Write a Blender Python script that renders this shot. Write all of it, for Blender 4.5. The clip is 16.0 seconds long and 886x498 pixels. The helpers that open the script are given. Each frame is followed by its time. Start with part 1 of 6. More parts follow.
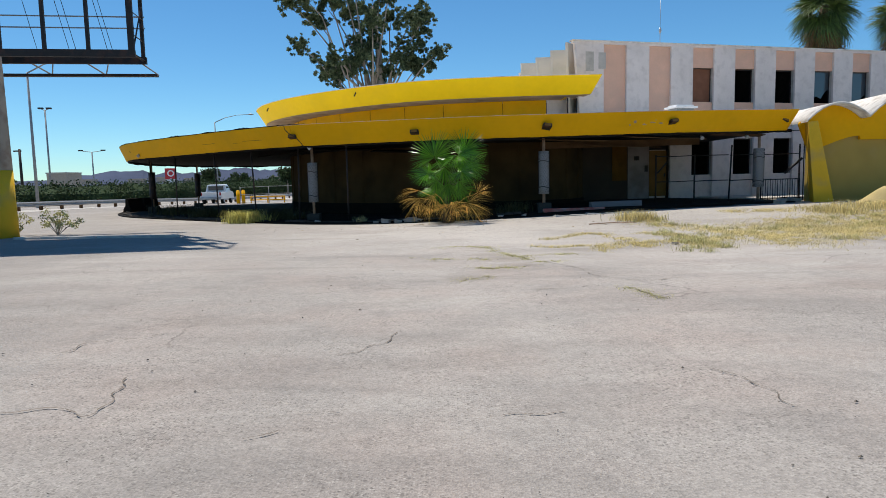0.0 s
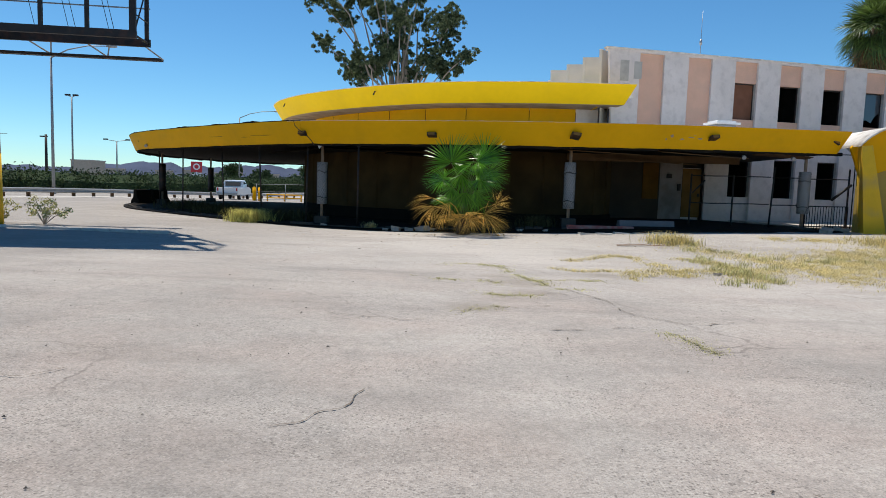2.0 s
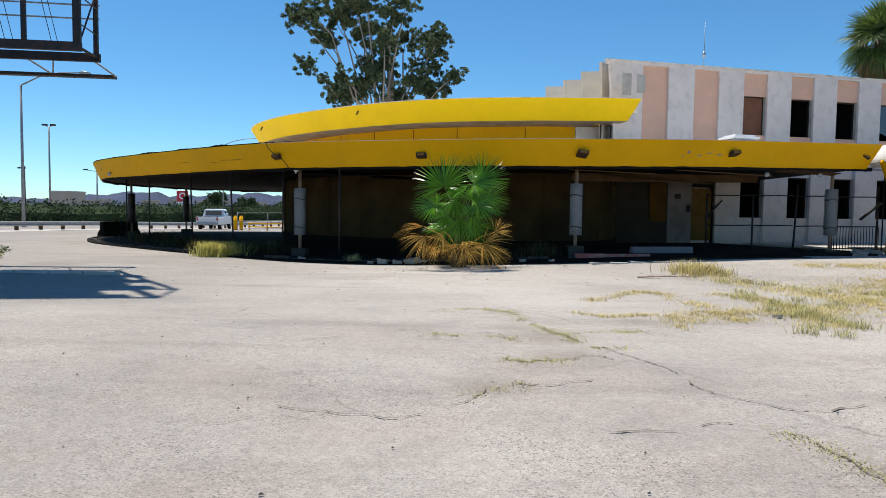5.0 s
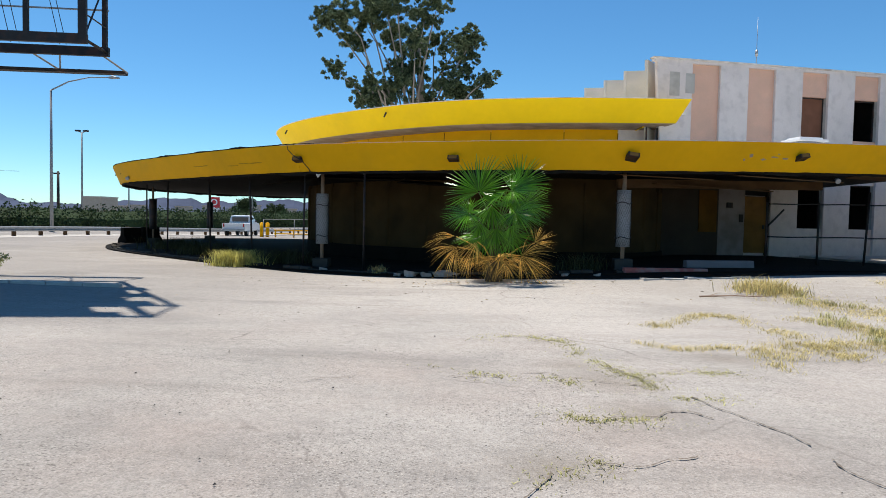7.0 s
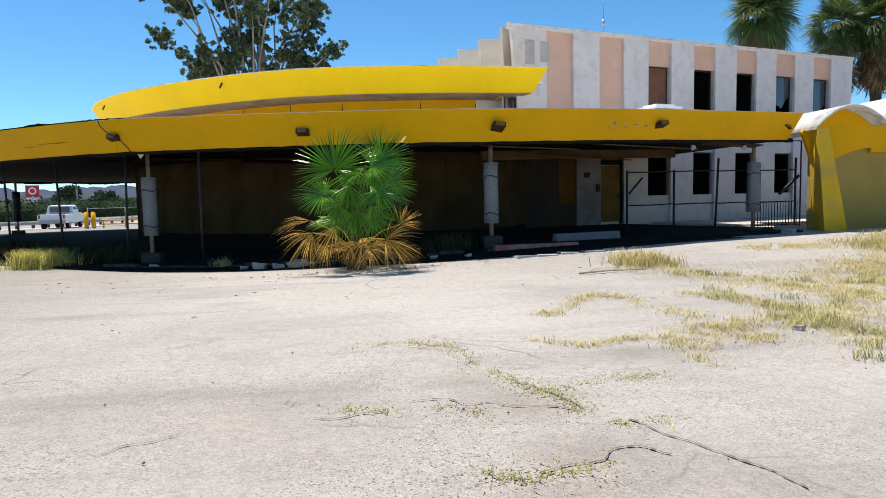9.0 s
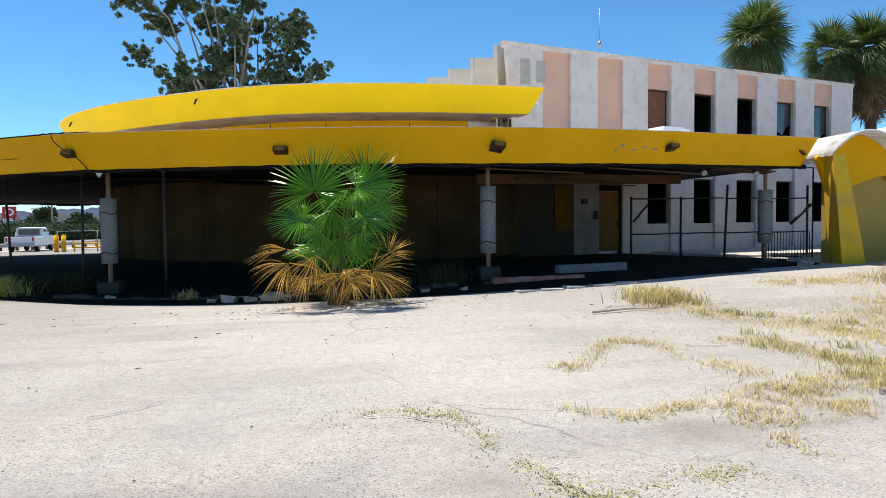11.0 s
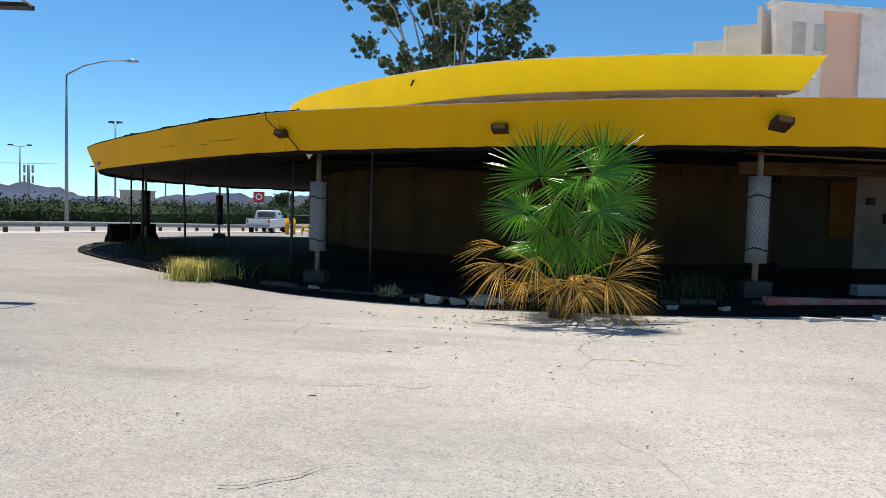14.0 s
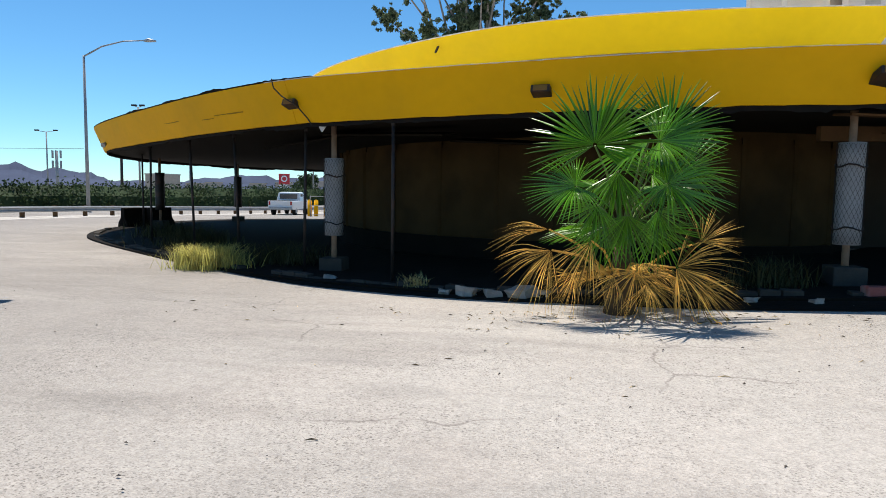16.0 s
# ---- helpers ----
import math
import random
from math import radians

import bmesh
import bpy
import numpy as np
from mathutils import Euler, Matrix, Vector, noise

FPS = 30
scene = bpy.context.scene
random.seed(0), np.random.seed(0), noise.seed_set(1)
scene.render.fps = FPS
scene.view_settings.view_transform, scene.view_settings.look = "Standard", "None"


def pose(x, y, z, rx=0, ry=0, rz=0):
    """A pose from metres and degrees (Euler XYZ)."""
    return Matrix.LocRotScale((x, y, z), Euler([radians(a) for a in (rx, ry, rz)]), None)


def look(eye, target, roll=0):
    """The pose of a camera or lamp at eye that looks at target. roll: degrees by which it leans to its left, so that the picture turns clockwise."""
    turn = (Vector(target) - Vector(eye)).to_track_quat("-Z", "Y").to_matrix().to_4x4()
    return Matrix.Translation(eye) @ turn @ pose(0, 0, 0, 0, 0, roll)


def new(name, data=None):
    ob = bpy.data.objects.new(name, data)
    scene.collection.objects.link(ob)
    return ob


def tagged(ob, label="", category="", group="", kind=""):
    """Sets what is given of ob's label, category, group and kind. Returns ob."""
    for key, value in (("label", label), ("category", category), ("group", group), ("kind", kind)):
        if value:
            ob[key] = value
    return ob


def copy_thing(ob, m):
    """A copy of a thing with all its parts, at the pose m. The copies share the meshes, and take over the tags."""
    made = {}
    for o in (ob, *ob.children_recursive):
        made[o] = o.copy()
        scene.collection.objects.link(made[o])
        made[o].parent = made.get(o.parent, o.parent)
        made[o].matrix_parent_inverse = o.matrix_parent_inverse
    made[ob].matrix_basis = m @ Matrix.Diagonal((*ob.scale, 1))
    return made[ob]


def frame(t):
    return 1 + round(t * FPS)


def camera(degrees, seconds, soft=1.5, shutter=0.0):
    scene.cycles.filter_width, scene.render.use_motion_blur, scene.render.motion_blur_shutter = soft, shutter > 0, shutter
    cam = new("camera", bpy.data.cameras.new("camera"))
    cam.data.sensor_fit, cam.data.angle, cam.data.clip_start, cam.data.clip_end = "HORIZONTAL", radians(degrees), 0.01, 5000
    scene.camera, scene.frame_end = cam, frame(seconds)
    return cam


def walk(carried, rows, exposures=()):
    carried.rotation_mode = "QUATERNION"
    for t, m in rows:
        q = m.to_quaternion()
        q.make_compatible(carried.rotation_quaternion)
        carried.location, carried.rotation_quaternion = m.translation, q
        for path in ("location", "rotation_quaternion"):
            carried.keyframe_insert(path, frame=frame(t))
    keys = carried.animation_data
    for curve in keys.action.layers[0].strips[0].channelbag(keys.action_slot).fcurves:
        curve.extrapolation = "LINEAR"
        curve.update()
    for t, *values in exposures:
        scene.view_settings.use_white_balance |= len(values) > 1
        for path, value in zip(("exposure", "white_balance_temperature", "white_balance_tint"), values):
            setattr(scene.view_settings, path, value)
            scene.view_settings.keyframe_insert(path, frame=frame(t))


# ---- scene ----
cam = camera(66.9, 16.0, 0.75)
PATH = [
    (0, (0.324, -0.564, 1.544), (0.304, 1.425, 1.337), -1.2),
    (0.5, (0.387, -0.111, 1.543), (0.189, 1.869, 1.344), -0.3),
    (1, (0.447, 0.349, 1.54), (0.451, 2.338, 1.331), 0.4),
    (1.5, (0.5, 0.773, 1.535), (0.482, 2.765, 1.36), 1.2),
    (2, (0.528, 1.213, 1.545), (0.449, 3.203, 1.359), 1.9),
    (2.5, (0.535, 1.592, 1.583), (0.603, 3.58, 1.377), 0.4),
    (3, (0.526, 1.996, 1.59), (0.339, 3.986, 1.522), 2.3),
    (3.5, (0.458, 2.434, 1.573), (0.28, 4.424, 1.48), 2.1),
    (4, (0.426, 2.835, 1.607), (0.403, 4.829, 1.452), 0.2),
    (4.2, (0.405, 3.009, 1.607), (0.376, 5.004, 1.479), 1.4),
    (6.3, (0.188, 4.832, 1.604), (0.102, 6.828, 1.496), -0.6),
    (6.5, (0.167, 5.006, 1.604), (0.099, 6.999, 1.452), -0.8),
    (7, (0.141, 5.423, 1.616), (0.007, 7.416, 1.524), 1.2),
    (7.5, (0.084, 5.852, 1.617), (0.113, 7.85, 1.55), -0.4),
    (8, (0.063, 6.317, 1.652), (0.267, 8.305, 1.569), -0.4),
    (8.5, (0.086, 6.704, 1.663), (0.226, 8.698, 1.607), 1.8),
    (9, (0.022, 7.165, 1.666), (0.316, 9.137, 1.507), -1.1),
    (9.2, (0.027, 7.327, 1.669), (0.359, 9.294, 1.524), 0.1),
    (11.3, (0.082, 9.034, 1.696), (0.425, 11.002, 1.615), -0.6),
    (11.5, (0.087, 9.196, 1.699), (0.402, 11.169, 1.619), -0.5),
    (12, (0.028, 9.599, 1.685), (0.134, 11.594, 1.573), -0.5),
    (12.5, (0.006, 9.998, 1.695), (-0.163, 11.989, 1.601), -0.2),
    (13, (-0.12, 10.391, 1.7), (-0.327, 12.377, 1.587), -1.8),
    (13.5, (-0.151, 10.853, 1.699), (-0.496, 12.819, 1.579), 0.6),
    (14, (-0.192, 11.29, 1.673), (-0.456, 13.269, 1.566), 1.6),
    (14.5, (-0.299, 11.669, 1.685), (-0.525, 13.653, 1.576), -1.2),
    (15, (-0.329, 12.103, 1.712), (-0.673, 14.07, 1.613), 1.4),
    (15.5, (-0.448, 12.487, 1.693), (-0.677, 14.467, 1.538), -0.8),
    (16, (-0.529, 12.911, 1.648), (-0.866, 14.875, 1.479), 0.8),
]
EXPOSURE = [(t, stops, 6850, 10) for t, stops in ((0.0, 0.06), (2.0, 0.11), (3.5, 0.19), (7.0, 0.24), (8.0, 0.30), (9.0, 0.42), (11.5, 0.46), (12.5, 0.34), (14.0, 0.26), (16.0, 0.29))]
walk(cam, [(t, look(eye, target, roll)) for t, eye, target, roll in PATH], EXPOSURE)


# ---- world and sun ----
SHADE = Vector((0.235, -0.285, -1.0))            # the way of the sunlight
sun_dir = -SHADE.normalized()
world = bpy.data.worlds.new("sky")
scene.world = world
world.use_nodes = True
wn = world.node_tree.nodes
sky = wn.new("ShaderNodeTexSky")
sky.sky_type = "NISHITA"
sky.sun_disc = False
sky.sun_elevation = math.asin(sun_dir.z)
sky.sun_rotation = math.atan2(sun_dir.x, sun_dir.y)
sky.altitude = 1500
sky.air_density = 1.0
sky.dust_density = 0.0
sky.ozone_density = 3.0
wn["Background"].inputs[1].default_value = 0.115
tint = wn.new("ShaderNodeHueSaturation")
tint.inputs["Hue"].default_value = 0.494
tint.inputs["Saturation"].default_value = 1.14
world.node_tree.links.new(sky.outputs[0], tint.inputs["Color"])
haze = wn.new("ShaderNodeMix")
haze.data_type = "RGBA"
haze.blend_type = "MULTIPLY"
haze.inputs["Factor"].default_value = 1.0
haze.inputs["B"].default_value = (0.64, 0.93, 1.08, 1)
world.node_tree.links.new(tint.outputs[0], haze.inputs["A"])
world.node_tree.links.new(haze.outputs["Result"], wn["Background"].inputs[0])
sun = new("sun", bpy.data.lights.new("sun", "SUN"))
sun.data.energy = 5.0
sun.data.angle = radians(0.53)
sun.data.color = (1.0, 0.96, 0.9)
sun.matrix_world = Matrix.Translation((0, 0, 40)) @ SHADE.to_track_quat("-Z", "Y").to_matrix().to_4x4()


# ---- materials ----
def material(name, color, rough=0.8, metal=0.0, vary=0.12, scale=3.0, grain=40.0, grain_amount=0.08, bump=0.15, bump_scale=60.0, stain=None, stain_amount=0.0, stain_scale=0.7, island=0.0, through_light=0.0):
    """Base colour with broad variation, fine grain, optional stains, and relief, in world-size units."""
    m = bpy.data.materials.new(name)
    m.use_nodes = True
    n, l = m.node_tree.nodes, m.node_tree.links
    b = n["Principled BSDF"]
    b.inputs["Roughness"].default_value = rough
    b.inputs["Metallic"].default_value = metal
    b.inputs["Specular IOR Level"].default_value = 0.12 if rough >= 0.6 and metal == 0 else 0.5
    geo = n.new("ShaderNodeTexCoord")

    def tex(s, detail=5.0):
        t = n.new("ShaderNodeTexNoise")
        t.inputs["Scale"].default_value = s
        t.inputs["Detail"].default_value = detail
        l.new(geo.outputs["Object"], t.inputs["Vector"])
        return t.outputs["Fac"]

    def scaled(fac, amount):
        r = n.new("ShaderNodeMapRange")
        r.inputs["From Min"].default_value, r.inputs["From Max"].default_value = 0.25, 0.75
        r.inputs["To Min"].default_value, r.inputs["To Max"].default_value = 1 - amount, 1 + amount
        l.new(fac, r.inputs["Value"])
        return r.outputs[0]

    def times(a, bb):
        x = n.new("ShaderNodeMath")
        x.operation = "MULTIPLY"
        l.new(a, x.inputs[0])
        l.new(bb, x.inputs[1])
        return x.outputs[0]

    value = times(scaled(tex(scale), vary), scaled(tex(grain), grain_amount))
    if island:
        g = n.new("ShaderNodeNewGeometry")
        value = times(value, scaled(g.outputs["Random Per Island"], island))
    base = n.new("ShaderNodeMix")
    base.data_type = "RGBA"
    base.blend_type = "MULTIPLY"
    base.inputs["Factor"].default_value = 1.0
    base.inputs["A"].default_value = (*color, 1)
    l.new(value, base.inputs["B"])
    out = base.outputs["Result"]
    if stain:
        ramp = n.new("ShaderNodeMapRange")
        ramp.inputs["From Min"].default_value, ramp.inputs["From Max"].default_value = 0.5, 0.68
        ramp.inputs["To Max"].default_value = stain_amount
        l.new(tex(stain_scale, 9.0), ramp.inputs["Value"])
        mix = n.new("ShaderNodeMix")
        mix.data_type = "RGBA"
        l.new(ramp.outputs[0], mix.inputs["Factor"])
        l.new(out, mix.inputs["A"])
        mix.inputs["B"].default_value = (*stain, 1)
        out = mix.outputs["Result"]
    l.new(out, b.inputs["Base Color"])
    if through_light:
        tr = n.new("ShaderNodeBsdfTranslucent")
        l.new(out, tr.inputs["Color"])
        mx = n.new("ShaderNodeMixShader")
        mx.inputs[0].default_value = through_light
        l.new(b.outputs[0], mx.inputs[1])
        l.new(tr.outputs[0], mx.inputs[2])
        l.new(mx.outputs[0], n["Material Output"].inputs["Surface"])
    if bump:
        bp = n.new("ShaderNodeBump")
        bp.inputs["Strength"].default_value = bump
        bp.inputs["Distance"].default_value = 0.02
        l.new(tex(bump_scale), bp.inputs["Height"])
        l.new(bp.outputs[0], b.inputs["Normal"])
    return m


YELLOW = material("golden_yellow_paint", (0.82, 0.41, 0.004), 0.62, vary=0.07, scale=0.5, grain=5, grain_amount=0.03, bump=0.05, bump_scale=6, stain=(0.50, 0.30, 0.02), stain_amount=0.18, stain_scale=0.8)
# lit copy of the yellow: bounced light on the upper fascia put into colour
YELLOW_LIT = material("yellow_paint_lit", (0.86, 0.56, 0.008), 0.6, vary=0.05, scale=0.5, grain=5, grain_amount=0.025, bump=0.05, bump_scale=6, stain=(0.62, 0.40, 0.03), stain_amount=0.15, stain_scale=0.8)
YELLOW_OLD = material("faded_yellow_paint", (0.72, 0.44, 0.035), 0.7, vary=0.12, scale=1.4, stain=(0.42, 0.30, 0.12), stain_amount=0.6, stain_scale=1.1)
MUSTARD = material("mustard_stucco", (0.44, 0.31, 0.085), 0.85, vary=0.1, scale=1.0, bump=0.25, stain=(0.42, 0.33, 0.18), stain_amount=0.4)
WHITE_WALL = material("white_stucco", (0.745, 0.67, 0.63), 0.85, vary=0.07, scale=1.2, grain=25, grain_amount=0.05, bump=0.3, stain=(0.45, 0.39, 0.36), stain_amount=0.3, stain_scale=3.0)
PINK_WALL = material("pink_stucco", (0.74, 0.46, 0.34), 0.85, vary=0.06, scale=1.5, bump=0.25, stain=(0.55, 0.38, 0.30), stain_amount=0.3, stain_scale=1.0)
CREAM_WALL = material("cream_stucco", (0.72, 0.65, 0.55), 0.85, vary=0.08, scale=1.2, bump=0.25, stain=(0.42, 0.41, 0.34), stain_amount=0.6, stain_scale=0.6)
TRIM = material("peeling_white_trim", (0.74, 0.69, 0.62), 0.7, vary=0.15, scale=5, stain=(0.28, 0.20, 0.14), stain_amount=0.5, stain_scale=2.2)
# weathered ply taken near black, so the colour carries the canopy's deep shade
PLY_SHADED = material("weathered_plywood_in_shade", (0.012, 0.009, 0.006), 0.9, vary=0.3, scale=1.2, stain=(0.012, 0.010, 0.009), stain_amount=0.9, stain_scale=0.5)
SOFFIT_PALE = material("pale_soffit_board", (0.42, 0.31, 0.22), 0.85, vary=0.2, scale=2.0, stain=(0.22, 0.15, 0.10), stain_amount=0.6, stain_scale=1.2)
FELT = material("torn_roof_felt", (0.014, 0.012, 0.011), 0.9, vary=0.3, scale=4)
# unseen roof tops, set this pale to bounce light onto the upper fascia
ROOF = material("pale_roof_for_bounce", (0.72, 0.70, 0.66), 0.95, vary=0.15, scale=1.5, grain=90, grain_amount=0.3, bump=0.4)
BROWN_WALL = material("brown_masonry", (0.076, 0.046, 0.019), 0.9, vary=0.3, scale=0.8, stain=(0.022, 0.017, 0.012), stain_amount=0.6, stain_scale=0.5)
DIM_BOARD = material("grimy_grey_board", (0.065, 0.048, 0.036), 0.85, vary=0.2, scale=1.2, stain=(0.066, 0.056, 0.047), stain_amount=0.6, stain_scale=0.8)
TIMBER = material("dark_brown_timber", (0.105, 0.058, 0.028), 0.85, vary=0.3, scale=1.5, stain=(0.05, 0.03, 0.02), stain_amount=0.6, stain_scale=1.0)
OCHRE = material("dark_ochre_ply", (0.15, 0.068, 0.011), 0.85, vary=0.3, scale=1.5, stain=(0.05, 0.03, 0.012), stain_amount=0.6, stain_scale=1.2)
BOARD = material("plywood_board", (0.22, 0.115, 0.03), 0.8, vary=0.15, scale=2.5, grain=30, stain=(0.30, 0.15, 0.05), stain_amount=0.5, stain_scale=1.5)
RED_BOARD = material("brown_window_board", (0.20, 0.09, 0.055), 0.8, vary=0.2, scale=2)
# near-black in place of the missing light behind openings
UNLIT_DARK = material("unlit_interior_black", (0.02, 0.018, 0.018), 0.95, vary=0.3)
STEEL = material("rusty_dark_steel", (0.03, 0.026, 0.025), 0.6, metal=0.4, vary=0.3, scale=4, stain=(0.12, 0.05, 0.03), stain_amount=0.6, stain_scale=2.5)
GALV = material("galvanised_steel", (0.36, 0.37, 0.38), 0.5, metal=0.7, vary=0.15, scale=3)
GREY_METAL = material("weathered_grey_metal", (0.30, 0.31, 0.32), 0.55, metal=0.3, vary=0.2, scale=3)
POLE_PAINT = material("worn_white_pole_paint", (0.44, 0.41, 0.37), 0.75, vary=0.15, scale=1.2, stain=(0.20, 0.14, 0.11), stain_amount=0.75, stain_scale=1.4)
SLEEVE = material("pale_sheet_wrap", (0.34, 0.33, 0.325), 0.7, vary=0.12, scale=4, stain=(0.28, 0.27, 0.27), stain_amount=0.5, stain_scale=3)
WOOD = material("weathered_post_wood", (0.34, 0.23, 0.16), 0.85, vary=0.25, scale=5)
# darker copy of the concrete: grime plus the shade under the canopy
GRIMY_SHADED = material("grimy_concrete_in_shade", (0.075, 0.066, 0.056), 0.9, vary=0.25, scale=2, bump=0.4, stain=(0.05, 0.045, 0.04), stain_amount=0.7, stain_scale=1.5)
PALE_BOARD = material("pale_lilac_board", (0.20, 0.18, 0.18), 0.8, vary=0.12, scale=1.5, stain=(0.14, 0.12, 0.11), stain_amount=0.5, stain_scale=1.0)
PANEL = material("pale_weathered_panel", (0.31, 0.265, 0.245), 0.8, vary=0.15, scale=1.5, stain=(0.16, 0.13, 0.11), stain_amount=0.6, stain_scale=1.2)
CONCRETE = material("weathered_concrete", (0.50, 0.47, 0.43), 0.9, vary=0.15, scale=2, bump=0.4, stain=(0.24, 0.22, 0.19), stain_amount=0.5, stain_scale=1.5)
RED_CURB = material("faded_red_curb_paint", (0.40, 0.12, 0.10), 0.8, vary=0.25, scale=3, stain=(0.35, 0.30, 0.27), stain_amount=0.7, stain_scale=3)
TAN_HUMP = material("tan_hump", (0.46, 0.36, 0.17), 0.95, vary=0.15, scale=1.5, bump=0.5, bump_scale=18, stain=(0.36, 0.28, 0.15), stain_amount=0.5, stain_scale=1.5)
# planter soil, blackened so that it also paints the canopy's shade on the ground
SHADE_SOIL = material("planter_soil_with_shade", (0.014, 0.011, 0.008), 0.95, vary=0.3, scale=1.5, bump=0.6, bump_scale=15)
BARK = material("smooth_pale_bark", (0.34, 0.29, 0.24), 0.85, vary=0.3, scale=1.5)
LEAF = material("dull_green_leaves", (0.12, 0.155, 0.082), 0.72, vary=0.3, scale=0.7, bump=0, island=0.45, through_light=0.25)
HEDGE = material("hedge_leaves", (0.036, 0.060, 0.024), 0.7, vary=0.35, scale=0.25, bump=0, island=0.4, through_light=0.2)
PALM_GREEN = material("fan_palm_green", (0.095, 0.255, 0.012), 0.28, vary=0.25, scale=2.5, bump=0, island=0.35, through_light=0.30)
PALM_DARK = material("far_palm_green", (0.095, 0.145, 0.035), 0.42, vary=0.3, scale=1.5, bump=0, island=0.4, through_light=0.3)
PALM_DRY = material("dead_palm_frond", (0.76, 0.46, 0.11), 0.6, vary=0.4, scale=3, bump=0, island=0.75, through_light=0.3)
PALM_SKIRT = material("dead_palm_skirt", (0.22, 0.13, 0.06), 0.8, vary=0.3, scale=2, bump=0, island=0.4)
STALK = material("palm_stalk", (0.12, 0.17, 0.04), 0.5, vary=0.2, bump=0)
TRUNK = material("palm_trunk_fibre", (0.10, 0.068, 0.042), 0.9, vary=0.3, scale=4, bump=0.5, bump_scale=14)
DRY_GRASS = material("dry_straw_grass", (0.56, 0.47, 0.22), 0.8, vary=0.25, scale=0.8, bump=0, island=0.3, through_light=0.3)
LITTER = material("dead_leaf_bits", (0.36, 0.27, 0.16), 0.85, vary=0.3, scale=3, bump=0, island=0.7)
TUFT = material("bright_grass_tuft", (0.54, 0.50, 0.16), 0.7, vary=0.3, scale=1.5, bump=0, island=0.4, through_light=0.35)
GREEN_WEED = material("yellow_green_weed", (0.421, 0.398, 0.176), 0.7, vary=0.3, scale=1.5, bump=0, island=0.3, through_light=0.3)
# olive weed colour lowered to hold the canopy's shade
SHADED_WEED = material("shaded_olive_weed", (0.07, 0.068, 0.03), 0.75, vary=0.3, scale=1.5, bump=0, island=0.4)
ASPHALT = material("worn_asphalt_road", (0.16, 0.155, 0.15), 0.9, vary=0.15, scale=0.4, bump=0.2)
RUST_STREAK = material("brown_paint_scratch", (0.36, 0.19, 0.02), 0.8, vary=0.25, scale=6)
CRACK = material("dirt_filled_crack", (0.165, 0.138, 0.113), 0.95, vary=0.35, scale=5)
# haze of the distance painted into the hills' blue-grey
HILL = material("far_desert_hill", (0.062, 0.078, 0.125), 0.95, vary=0.2, scale=0.004, grain=0.03, bump=0)
CAR_WHITE = material("white_car_paint", (0.80, 0.80, 0.80), 0.25, vary=0.02, bump=0)
TYRE = material("black_tyre_rubber", (0.02, 0.02, 0.02), 0.8, vary=0.2, bump=0)
RED_LENS = material("red_lamp_lens", (0.45, 0.02, 0.02), 0.25, vary=0.05, bump=0)
SIGN_RED = material("red_sign_enamel", (0.55, 0.02, 0.03), 0.4, vary=0.05, bump=0)
SIGN_WHITE = material("white_sign_enamel", (0.80, 0.80, 0.80), 0.4, vary=0.05, bump=0)
BLACK_PANEL = material("black_sign_panel", (0.016, 0.016, 0.018), 0.5, vary=0.3, bump=0)
BEIGE = material("beige_block_wall", (0.45, 0.38, 0.31), 0.9, vary=0.1, bump=0)
HOUSE = material("pale_far_walls", (0.55, 0.48, 0.42), 0.9, vary=0.15, scale=0.05, bump=0, island=0.4)
DEBRIS = material("broken_pale_rubble", (0.30, 0.265, 0.23), 0.9, vary=0.2, scale=6, bump=0.4, island=0.3)


def glass_material():
    m = bpy.data.materials.new("dusty_window_glass")
    m.use_nodes = True
    b = m.node_tree.nodes["Principled BSDF"]
    b.inputs["Base Color"].default_value = (0.05, 0.06, 0.07, 1)
    b.inputs["Roughness"].default_value = 0.05
    b.inputs["Specular IOR Level"].default_value = 0.9
    return m


GLASS = glass_material()


